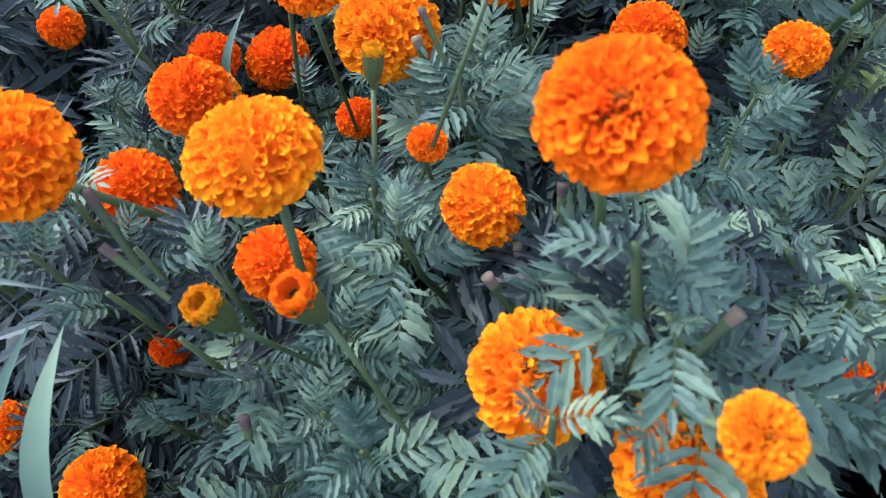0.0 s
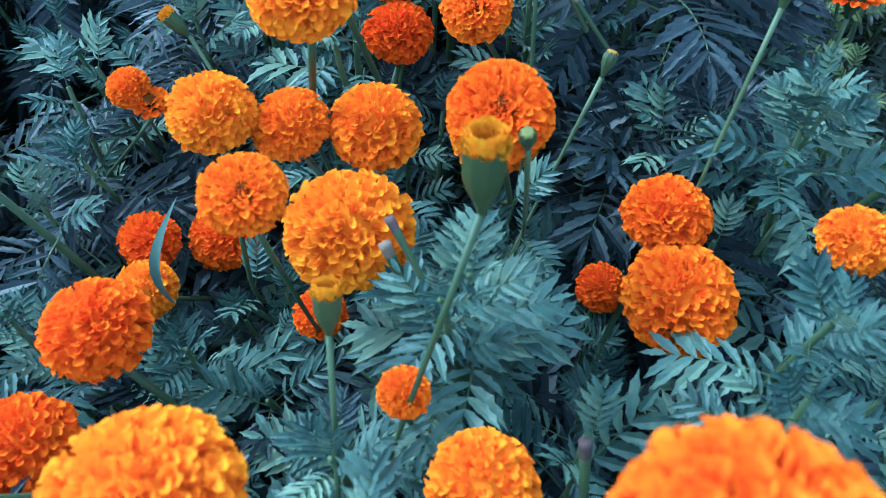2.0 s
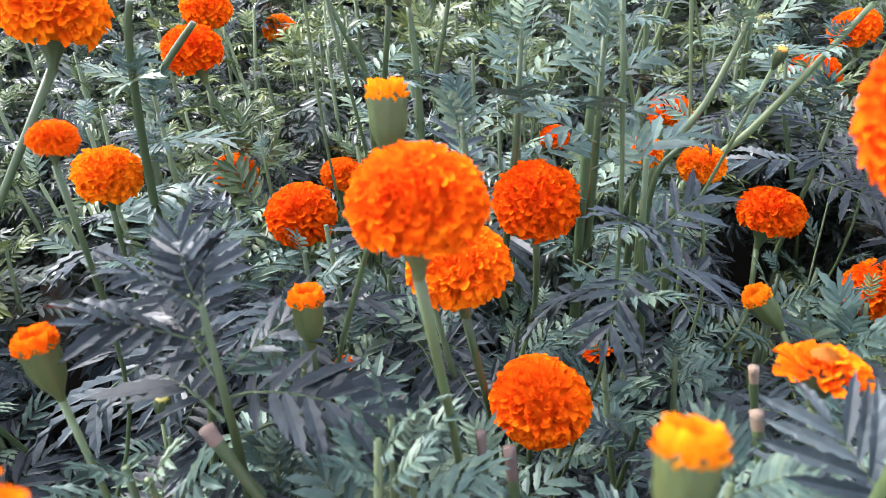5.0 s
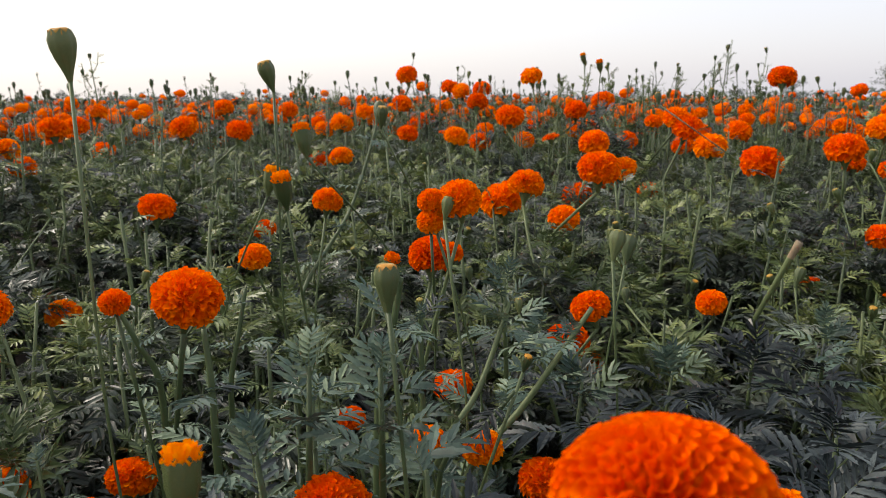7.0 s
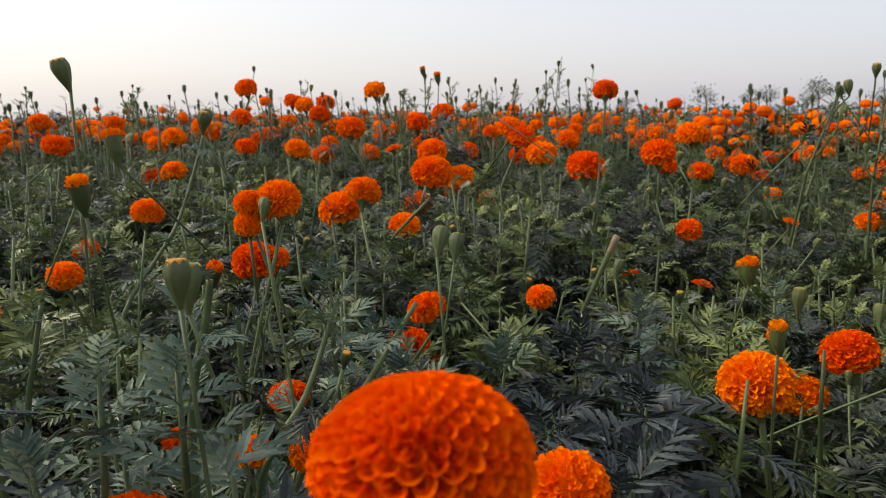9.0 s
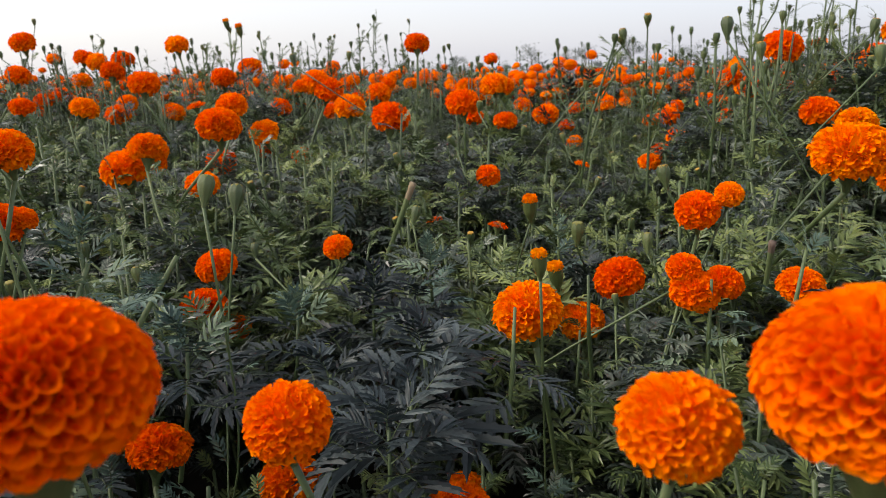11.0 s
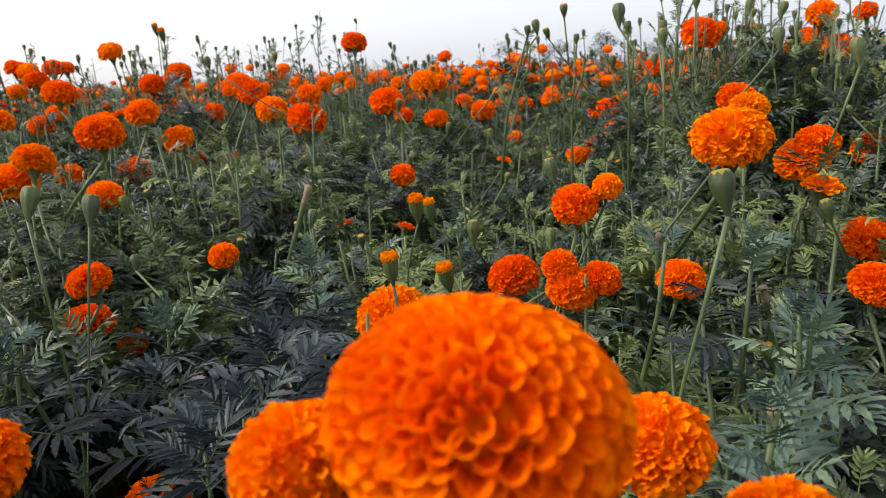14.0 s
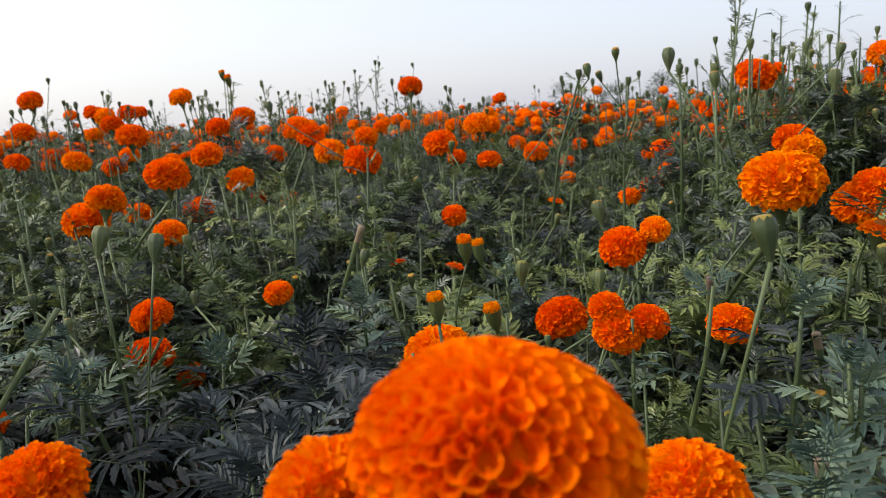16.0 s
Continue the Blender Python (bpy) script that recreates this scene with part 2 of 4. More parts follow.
CLOSE_AMBER = [pompom(390, 26 + k, 0.36, cols=13, rows=4, wide=1.02, wild=1.25).mesh("petals", AMBER_PETAL) for k in range(2)]
RUFFLED = [pompom(390, 28 + k, 0.36, cols=13, rows=4, wide=1.02, wild=1.25).mesh("petals", PETAL) for k in range(2)]
FULL_MID = [pompom(120, 31 + k, 0.375 + 0.015 * k, cols=6, rows=3, wide=1.0).mesh("petals", PETAL) for k in range(4)]
FULL_FAR = [pompom(60, 51 + k, 0.38, cols=4, rows=2, wide=1.05).mesh("petals", PETAL) for k in range(3)]
OPEN = [pompom(330, 61 + k, 0.36, dimple=0.22, cols=10).mesh("petals", AMBER_PETAL) for k in range(3)]
RAGGED = [ragged(71 + k).mesh("petals", PETAL) for k in range(3)]
CROWN = [crown(81 + k).mesh("petals", (AMBER_PETAL, BUD_PETAL)[k]) for k in range(2)]
tuft = Shape()
rows_ = []
for i_ in range(7):
    f_ = i_ / 6
    rows_.append([Vector((0.13 * (1 - f_) * math.cos(t_ * 0.2618) * (1.15 if (t_ + i_) % 2 else 0.85), 0.13 * (1 - f_) * math.sin(t_ * 0.2618) * (1.15 if (t_ + i_) % 2 else 0.85), 0.09 * math.sin(f_ * 1.5) + (0.025 if (t_ + i_) % 2 else 0))) for t_ in range(25)])
tuft.grid(rows_)
TUFT = tuft.mesh("centre", CENTRE)


def calyx_mesh(profile, rib, ribs=8, mat=CUP):
    """A ribbed green cup whose rim ends in teeth."""
    s = Shape()
    r, h = profile[-1]
    s.lathe(profile + [(r * 0.97, h + r * 0.4)], 32, rib, ribs)
    for k in range(32):
        s.v[-32 + k] = s.v[-32 + k] - Vector((0, 0, r * 0.4 * (abs(k % 4 - 2) / 2)))
    return s.mesh("calyx", mat)


CALYX_FULL = calyx_mesh([(0.055, -0.62), (0.075, -0.52), (0.12, -0.44), (0.17, -0.36), (0.2, -0.28), (0.21, -0.2)], 0.03)
CALYX_HALF = calyx_mesh([(0.085, -1.3), (0.11, -1.16), (0.19, -0.97), (0.30, -0.74), (0.375, -0.44), (0.385, -0.12), (0.41, 0.05)], 0.04, 8, plant_material("pale_calyx", (0.036, 0.058, 0.018), (0.062, 0.09, 0.028), (0.11, 0.13, 0.042), 0.45, 0.1, 30, 0.35))
CALYX_BUD = calyx_mesh([(0.09, -1.15), (0.12, -1.0), (0.21, -0.72), (0.34, -0.38), (0.44, 0.0), (0.46, 0.25), (0.40, 0.46)], 0.05)
tip = Shape()
tip.lathe([(0.38, 0.4), (0.35, 0.57), (0.24, 0.64), (0.001, 0.58)], 14, 0.08, 7)
BUD_TIP = tip.mesh("bud_tip", plant_material("bud_tip", (0.12, 0.14, 0.03), (0.22, 0.18, 0.03), (0.5, 0.2, 0.01), 0.5, 0, 30, 0.3))


# ---- leaves, along +y, 1 long ----
def leaflet(s, base, way, up, length, width, rnd, cuts):
    """A lance-shaped, saw-edged leaflet, folded along its midrib and bent down to its tip."""
    side = way.cross(up).normalized()
    droop, fold, rows = rnd.uniform(0.0, 0.42), rnd.uniform(0.15, 0.6), []
    twist = rnd.uniform(-0.4, 0.4)
    for i in range(cuts + 1):
        v = i / cuts
        half = width * (math.sin(math.pi * min(0.97, 0.06 + 0.92 * v ** 0.85)) ** 0.8) * (1.1 if i % 2 else 0.80)
        if i == cuts:
            half = width * 0.03
        mid = base + way * length * v - up * droop * length * v * v
        tooth = way * (0.06 * length if i % 2 else 0)
        roll = up * half * twist * v
        rows.append([mid - side * half + up * half * fold + tooth - roll, mid, mid + side * half + up * half * fold + tooth + roll])
    s.grid(rows)


def leaf(seed, pairs=7, cuts=7, slim=1.0, arch=0.35, n=6, wide=0.47):
    rnd, s = random.Random(seed), Shape()
    curve = lambda v: Vector((0.05 * math.sin(2.2 * v + seed), v * (1 - 0.12 * v), 0.18 * v - arch * v * v))
    s.tube([curve(i / n) for i in range(n + 1)], [0.013 * (1 - 0.75 * i / n) for i in range(n + 1)], 4 if n > 3 else 3, False)
    for k in range(pairs + 1):
        v = 0.2 + 0.8 * k / pairs
        p, d = curve(v), (curve(min(1, v + 0.05)) - curve(v - 0.05)).normalized()
        up = Vector((1, 0, 0)).cross(d).normalized()
        size = wide * math.sin(math.pi * (0.2 + 0.55 * k / pairs)) * rnd.uniform(0.86, 1.12)
        for sg in ((-1, 1) if k < pairs else (0,)):
            ang = radians(rnd.uniform(56, 72) - 32 * k / pairs) * sg
            side = d.cross(up)
            way = (d * math.cos(ang) + side * math.sin(ang) + up * rnd.uniform(-0.08, 0.22)).normalized()
            u2 = (up - way * up.dot(way)).normalized()
            leaflet(s, p + d * rnd.uniform(-0.015, 0.015), way, u2, size * (1.05 if sg else 0.85), size * 0.158 * slim, rnd, cuts)
    return s


LEAVES = [leaf(101 + k, 5 + k % 3, 9, 0.62 + 0.08 * (k % 4), 0.12 + 0.09 * (k % 6)) for k in range(12)]


def ribbed(s, mat, ribs=24):
    """A leaf mesh whose midrib has the paler colour of the stalk."""
    me = s.mesh("leaf", mat, False)
    me.materials.append(STEM)
    for p in me.polygons[:ribs]:
        p.material_index = 1
    return me


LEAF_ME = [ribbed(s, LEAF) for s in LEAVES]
YOUNG_S = [leaf(151 + k, 5 + k % 2, 7, 0.9, 0.02 + 0.1 * (k % 4), wide=0.41) for k in range(6)]
YOUNG_ME = [ribbed(s, YOUNG) for s in YOUNG_S]
LITE_FINE = [leaf(161 + k, 6, 4, 0.95, 0.1 + 0.1 * (k % 5), 2, wide=0.36) for k in range(8)]
SPRIG_S = [leaf(141 + k, 5, 3, 0.95, 0.05 + 0.1 * (k % 4), 2, wide=0.38) for k in range(6)]
LITE = [leaf(171 + k, 6, 2, 1.05, 0.1 + 0.1 * (k % 5), 2, wide=0.35) for k in range(8)]
INNER = [leaf(181 + k, 5, 3, 0.9, 0.15 + 0.1 * (k % 5), 3) for k in range(8)]


def facing(p, azimuth, pitch, roll, size):
    """The pose of a leaf that starts at p and points along azimuth, raised by pitch."""
    return Matrix.Translation(p) @ Euler((pitch, roll, azimuth), "XYZ").to_matrix().to_4x4() @ Matrix.Scale(size, 4)


# ---- ground and height of the leaf canopy ----
HEART = Vector((0.25, 0.45, 0))
GROUND = 0.12


def ease(a, b, x):
    t = max(0.0, min(1.0, (x - a) / (b - a)))
    return t * t * (3 - 2 * t)


def canopy(x, y):
    d = math.hypot(x - HEART.x, y - HEART.y)
    h = 0.72 + 0.095 * ease(0.75, 1.4, d) + 0.165 * ease(1.1, 2.5, d)
    side = math.degrees(math.atan2(x - HEART.x, y - HEART.y))
    h -= 0.13 * math.exp(-((side - 54) / 9) ** 2) * ease(1.0, 1.6, d) * (1 - ease(3.2, 4.4, d))
    h += 0.24 * math.exp(-((x - 2.35) / 0.5) ** 2 - ((y - 1.0) / 0.4) ** 2)
    h -= 0.16 * math.exp(-((x - 0.64) / 0.26) ** 2 - ((y - 0.88) / 0.40) ** 2)
    h -= 0.08 * math.exp(-((x - 0.50) / 0.13) ** 2 - ((y - 0.84) / 0.20) ** 2)
    return h + 0.085 * noise.noise(Vector((x * 2.6, y * 2.6, 0.7))) + 0.065 * noise.noise(Vector((x * 5, y * 5, 3)))


gr = Shape()
cells = [-2500, -600, -150, -40, -12] + [-4 + 0.25 * i for i in range(45)] + [12, 40, 150, 600, 2500]
gr.grid([[Vector((x, y, GROUND + (0.035 * math.sin(x * 8.5 + 0.6 * math.sin(y)) + 0.02 * noise.noise(Vector((x * 4, y * 4, 0))) if abs(x) < 9 and abs(y) < 9 else 0))) for x in cells] for y in cells])
ground = tagged(new("ground", gr.mesh("ground", SOIL)), "very dark soil of the field under the marigolds", "ground", kind="structure")

BLOOMS = []


def near(x, y):
    return math.hypot(x - 0.25, y - 0.6)


def bloom(kind, x, y, z, d, lean=None, root=None, amber=False):
    """A flower on its stalk; x, y, z: the middle of the head; d: its width."""
    BLOOMS.append((x, y, z, d))
    r = random.Random(round(x * 991 + y * 3313 + z * 771))
    if lean is None:
        lean = (r.uniform(-0.3, 0.3), r.uniform(-0.3, 0.3))
    axis = Vector((lean[0], lean[1], 1)).normalized()
    turn = axis.to_track_quat("Z", "Y").to_matrix().to_4x4() @ Matrix.Rotation(r.uniform(0, 6.28), 4, "Z")
    head = Vector((x, y, z))
    far = near(x, y)
    if root is None:
        off = 0.035 if far < 0.8 else 0.11
        root = (x - lean[0] * 0.3 + r.uniform(-off, off), y - lean[1] * 0.3 + r.uniform(-off, off), min(z - 0.15, canopy(x, y) - r.uniform(0.08, 0.15)))
    root = Vector(root)
    names = {"full": "marigold", "open": "marigold", "ragged": "marigold", "half": "marigold_half_open", "bud": "marigold_bud"}
    labels = {
        "full": "full orange pompom marigold on a green stalk",
        "open": "orange pompom marigold with a sunken darker centre",
        "ragged": "frilled open orange marigold with loose uneven petals",
        "half": "half-open marigold bud with a short orange crown",
        "bud": "closed green marigold bud on a slender stalk",
    }
    thing = tagged(new(names[kind]), labels[kind], "flower", "marigold flowers in the field")
    thing.location = root
    size = d * {"full": 0.975, "bud": 0.88}.get(kind, 1.0)
    m = Matrix.Translation(head - root) @ turn @ Matrix.Scale(size, 4)
    foot = 0.6
    if kind == "full":
        part("petals", r.choice(CLOSE_AMBER if amber and d > 0.064 and far < 0.5 else AMBER if amber else (CLOSE if x > 0.2 and z > 0.9 else RUFFLED) if d > 0.064 and far < 0.5 else FULL if far < 0.75 else FULL_SOFT if far < 1.3 else FULL_MID if far < 3 else FULL_FAR), thing, m)
        part("calyx", CALYX_FULL, thing, m @ Matrix.Translation((0, 0, 0.05)) @ Matrix.Diagonal((0.85, 0.85, 1, 1)))
        foot = 0.56
    elif kind == "open":
        head_ob = part("petals", r.choice(OPEN), thing, m)
        part("centre", TUFT, head_ob, pose(0, 0, 0.10) @ Matrix.Diagonal((1.2, 1.2, 1.1, 1)), "brownish yellow centre")
        part("calyx", CALYX_FULL, thing, m)
    elif kind == "ragged":
        head_ob = part("petals", r.choice(RAGGED), thing, m)
        part("centre", TUFT, head_ob, pose(0, 0, 0.08))
        part("calyx", CALYX_FULL, thing, m @ Matrix.Translation((0, 0, 0.15)))
        foot = 0.45
    elif kind == "half":
        head_ob = part("petals", CROWN[amber], thing, m @ pose(0, 0, 0.0) @ Matrix.Diagonal((0.9, 0.9, 1.3, 1)), "short yellow petals" if amber else "short orange petals")
        # dark disc that stands in for the shade inside the bud's mouth
        part("centre", TUFT, head_ob, pose(0, 0, -0.05) @ Matrix.Diagonal((1.2, 1.2, 0.8, 1)))
        part("calyx", CALYX_HALF, thing, m)
        foot = 1.25
    else:
        part("bud_tip", BUD_TIP, part("calyx", CALYX_BUD, thing, m))
        foot = 1.12
    top = head - axis * foot * size - root
    reach = top.length
    bow = 0.16 if far < 0.8 else 0.42
    bend = Vector((r.uniform(-bow, bow), r.uniform(-bow, bow), 0)) * reach
    pts, rad, n = [], [], 9
    thick = max(0.0017, (0.045 if far < 0.7 else 0.04) * d if kind in ("full", "open", "ragged") else 0.062 * d)
    for i in range(n + 1):
        v = i / n
        pts.append(top * v + bend * math.sin(math.pi * v) - axis * reach * 0.18 * math.sin(math.pi * v) * v)
        rad.append(thick * (0.72 + 0.35 * v ** 3))
    s = Shape()
    s.tube(pts, rad, 7)
    part("stem", s.mesh("stem", STEM), thing)
    if far < 0.8:
        for k in range(r.choice((2, 2, 3))):
            q = pts[int(r.uniform(0.05, 0.6) * n)]
            part("leaf", r.choice(YOUNG_ME), thing, facing(q, r.uniform(0, 6.28), r.uniform(0.1, 0.8), r.uniform(-0.3, 0.3), r.uniform(0.035, 0.05)))
    elif far < 5:
        tufts = Shape()
        for k in range(20 if far < 2.5 else 13):
            v = r.uniform(0.0, 0.9 if kind == "bud" else 0.78)
            tufts.add(r.choice(SPRIG_S if far < 2.5 else LITE), facing(pts[int(v * n)], k * 2.4 + r.uniform(-0.5, 0.5), r.uniform(0.0, 0.9), r.uniform(-0.3, 0.3), r.uniform(0.038, 0.058) + 0.045 * (1 - v)))
        part("foliage", tufts.mesh("foliage", YOUNG_WARM_CAST if r.random() < 0.55 else LEAF_WARM_CAST, False), thing)
    return thing


SIGHT_POINT = Vector((0.20, 0.36, 1.16))   # point by the camera path; leaves between it and the heads are left out


def hides_head(p):
    """Whether a leaf at p would hide a flower head seen from the camera path."""
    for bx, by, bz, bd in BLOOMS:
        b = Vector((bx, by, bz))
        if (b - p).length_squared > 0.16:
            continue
        w = (SIGHT_POINT - b)
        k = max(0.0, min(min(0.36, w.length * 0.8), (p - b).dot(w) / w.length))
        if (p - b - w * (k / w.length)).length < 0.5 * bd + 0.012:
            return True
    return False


def young_shoot(x, y, z, size):
    """A leafy tip that rises out of the canopy."""
    r = random.Random(round(x * 631 + y * 5717 + z * 97))
    thing = tagged(new("marigold_shoot"), "fresh green leafy marigold shoot standing out of the leaves", "plant", "young marigold shoots")
    thing.location = (x, y, z - 0.16)
    s = Shape()
    bend = Vector((r.uniform(-0.03, 0.03), r.uniform(-0.03, 0.03), 0))
    s.tube([bend * -1, Vector((0, 0, 0.08)) - bend * 0.3, Vector((0, 0, 0.16))], [0.003, 0.0027, 0.0018], 6)
    part("stem", s.mesh("stem", STEM), thing)
    for k in range(13):
        v = k / 12
        p = Vector((0, 0, 0.16 - 0.10 * v ** 1.3))
        grown, az = v > 0.45, k * 2.2 + r.uniform(-0.4, 0.4)
        if hides_head(Vector((x, y, z - 0.16)) + p + Vector((-math.sin(az), math.cos(az), 0.3)) * size * 0.5):
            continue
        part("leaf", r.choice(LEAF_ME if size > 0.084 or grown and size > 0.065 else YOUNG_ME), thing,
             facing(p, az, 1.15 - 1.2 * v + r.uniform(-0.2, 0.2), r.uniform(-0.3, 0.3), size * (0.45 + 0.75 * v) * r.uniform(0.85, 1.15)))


def sprig(x, y, z, h):
    """A tall branching sprig with small leaves and closed buds, its tip at x, y, z."""
    r = random.Random(round(x * 877 + y * 2711 + z * 53))
    thing = tagged(new("marigold_sprig"), "tall branching marigold sprig with narrow leaves and closed buds", "plant", "sprigs above the canopy")
    root = Vector((x + r.uniform(-0.05, 0.05), y + r.uniform(-0.05, 0.05), z - h - 0.1))
    thing.location = root
    tip_ = Vector((x, y, z)) - root
    s, ends = Shape(), [tip_]
    mid_ = tip_ * 0.5 + Vector((r.uniform(-0.02, 0.02), r.uniform(-0.02, 0.02), 0))
    lines = [[ORIGIN, mid_, tip_]]
    for k in range(4):
        v, a = 0.35 + 0.14 * k, k * 2.2 + r.uniform(-0.5, 0.5)
        b = tip_ * v
        e = b + Vector((math.cos(a) * 0.35, math.sin(a) * 0.35, 0.9)) * h * r.uniform(0.3, 0.5)
        lines.append([b, b.lerp(e, 0.5) + Vector((math.cos(a), math.sin(a), 0)) * 0.012, e])
        ends.append(e)
    s.tube(lines[0], [0.0035, 0.003, 0.002], 6)
    stem = part("stem", s.mesh("stem", STEM), thing)
    for l in lines[1:]:
        s = Shape()
        s.tube(l, [0.0024, 0.002, 0.0016], 6)
        part("side_shoot", s.mesh("side_shoot", STEM), stem)
    green = Shape()
    for l in lines:
        for k in range(5):
            v = r.uniform(0.1, 0.9)
            p = l[0].lerp(l[1], v * 2) if v < 0.5 else l[1].lerp(l[2], v * 2 - 1)
            if hides_head(root + p):
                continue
            green.add(r.choice(SPRIG_S), facing(p, r.uniform(0, 6.28), r.uniform(0.2, 1.0), 0, r.uniform(0.022, 0.042)))
    part("foliage", green.mesh("foliage", YOUNG_WARM_CAST, False), thing)
    for e in ends[:3]:
        m = Matrix.Translation(e + Vector((0, 0, 0.012))) @ Matrix.Scale(r.uniform(0.012, 0.018), 4)
        c = part("bud", CALYX_BUD, thing, m)


def branch(points, thick, size, tip_bud=0.0, every=0.045, clear=True):
    """A bending leafy stalk through the given points, with pairs of leaves at its nodes and, where it has one, a bud at its tip."""
    pts = [Vector(p) for p in points]
    r = random.Random(round(pts[0].x * 911 + pts[-1].y * 4271))
    thing = tagged(new("marigold_branch"), "tall green marigold branch with feathery leaves" + (" and a bud" if tip_bud else ""), "plant", "leafy marigold branches")
    foot = pts[0] - Vector((0, 0, 0.12))
    thing.location = foot
    pts = [foot] + pts
    line = []
    for i in range(len(pts) - 1):
        for k in range(5):
            v = k / 5
            a, b, c, d = (pts[max(0, min(len(pts) - 1, i + n))] for n in (-1, 0, 1, 2))
            line.append(0.5 * ((2 * b) + (c - a) * v + (2 * a - 5 * b + 4 * c - d) * v * v + (3 * b - a - 3 * c + d) * v ** 3) - foot)
    line.append(pts[-1] - foot)
    s = Shape()
    s.tube(line, [thick * (1 - 0.45 * i / len(line)) for i in range(len(line))], 8)
    part("stem", s.mesh("stem", STEM), thing)
    gone, turn = 0.0, r.uniform(0, 3)
    for i in range(1, len(line)):
        gone += (line[i] - line[i - 1]).length
        if gone < every or (tip_bud and i > len(line) - 4):
            continue
        gone, turn = 0.0, turn + 1.57
        for half in (0, math.pi):
            az = turn + half + r.uniform(-0.3, 0.3)
            k = size * r.uniform(0.75, 1.2) * (1.15 - 0.4 * i / len(line))
            if not clear or not hides_head(foot + line[i] + Vector((-math.sin(az), math.cos(az), 0.2)) * k * 0.5):
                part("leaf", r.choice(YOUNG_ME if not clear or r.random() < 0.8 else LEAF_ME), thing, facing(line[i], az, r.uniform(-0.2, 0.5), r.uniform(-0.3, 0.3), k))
                part("leaf", r.choice(YOUNG_ME), thing, facing(line[i], az + 0.5, r.uniform(0.6, 1.1), 0, k * 0.45))
    if tip_bud:
        way = (line[-1] - line[-2]).normalized().to_track_quat("Z", "Y").to_matrix().to_4x4()
        c = part("bud", CALYX_BUD, thing, Matrix.Translation(line[-1]) @ way @ Matrix.Scale(tip_bud, 4) @ pose(0, 0, 1.1))
        part("bud_tip", BUD_TIP, c)


def cut_stalk(top, foot, width):
    """A hollow stalk left where a flower was picked, dried at its mouth."""
    top, foot = Vector(top), Vector(foot)
    thing = tagged(new("cut_stalk"), "cut hollow marigold stalk with a dried brown mouth", "stalk", "cut marigold stalks")
    thing.location = foot
    d = top - foot
    r = width / 2
    s = Shape()
    s.tube([ORIGIN, d * 0.5, d * 0.8], [r * 0.75, r * 0.8, r * 0.95], 9, False)
    part("stem", s.mesh("stem", STEM), thing)
    s = Shape()
    s.tube([d * 0.8, d * 0.93, d, d * 0.99, d * 0.85], [r * 0.96, r * 1.05, r * 1.12, r * 0.8, r * 0.6], 9, True)
    part("mouth", s.mesh("mouth", DRY), thing, None, "dried brown rim")


def grass_blade(tip_at, foot, width):
    tip_at, foot = Vector(tip_at), Vector(foot)
    thing = tagged(new("grass_blade"), "long flat green grass blade among the marigolds", "grass")
    thing.location = foot
    d = tip_at - foot
    side = d.cross(Vector((0, 0, 1))).normalized() if abs(d.normalized().z) < 0.9 else Vector((1, 0.2, 0)).normalized()
    up = side.cross(d).normalized()
    s, rows_b = Shape(), []
    for i in range(9):
        v = i / 8
        w = width * 0.5 * (1 - v ** 3) * (0.7 + 0.6 * v * (1 - v) * 2)
        c = d * v + up * 0.02 * math.sin(math.pi * v)
        rows_b.append([c - side * w + up * w * 0.35, c, c + side * w + up * w * 0.35])
    s.grid(rows_b)
    ob = s.mesh("blade", YOUNG)
    part("blade", ob, thing)


# ---- flowers in view, middle of the head and width ----
bloom("full", 0.032, 0.232, 0.931, 0.065, amber=True)
bloom("full", 0.143, 0.274, 0.836, 0.054, amber=True)
bloom("full", -0.080, 0.342, 0.815, 0.060)
bloom("full", -0.123, 0.284, 0.769, 0.063)
bloom("full", -0.101, 0.219, 0.921, 0.072, amber=True)
bloom("full", -0.104, 0.518, 0.648, 0.070)
bloom("full", -0.151, 0.483, 0.682, 0.050)
bloom("full", -0.134, 0.434, 0.691, 0.051, amber=True)
bloom("full", 0.047, 0.426, 0.810, 0.078, amber=True)
bloom("full", 0.249, 0.476, 0.783, 0.061, amber=True)
bloom("full", 0.257, 0.419, 0.772, 0.073, amber=True)
bloom("full", 0.184, 0.156, 0.884, 0.067, amber=True)
bloom("full", 0.260, 0.123, 0.873, 0.070, amber=True)
bloom("full", 0.479, 0.265, 0.599, 0.060)
bloom("full", 0.009, 0.231, 0.795, 0.053)
bloom("full", -0.317, 0.497, 0.686, 0.043)
bloom("full", 0.009, 0.425, 0.693, 0.042)
bloom("full", 0.099, 0.317, 0.831, 0.028)
bloom("full", -0.257, 0.116, 0.608, 0.045)
bloom("full", -0.140, 0.080, 0.628, 0.065)
bloom("full", -0.147, 0.214, 0.583, 0.038)
bloom("full", -0.047, 0.482, 0.846, 0.058, amber=True)
bloom("full", -0.001, 0.493, 0.827, 0.052, amber=True)
bloom("full", 0.054, 0.502, 0.822, 0.064, amber=True)
bloom("full", -0.191, 0.603, 0.737, 0.038)
bloom("full", 0.219, 0.461, 0.706, 0.038)
bloom("full", 0.344, 0.435, 0.827, 0.044, amber=True)
bloom("full", 0.039, 0.698, 0.796, 0.059)
bloom("full", 0.042, 0.652, 0.772, 0.059)
bloom("full", 0.002, 0.574, 0.973, 0.067, amber=True)
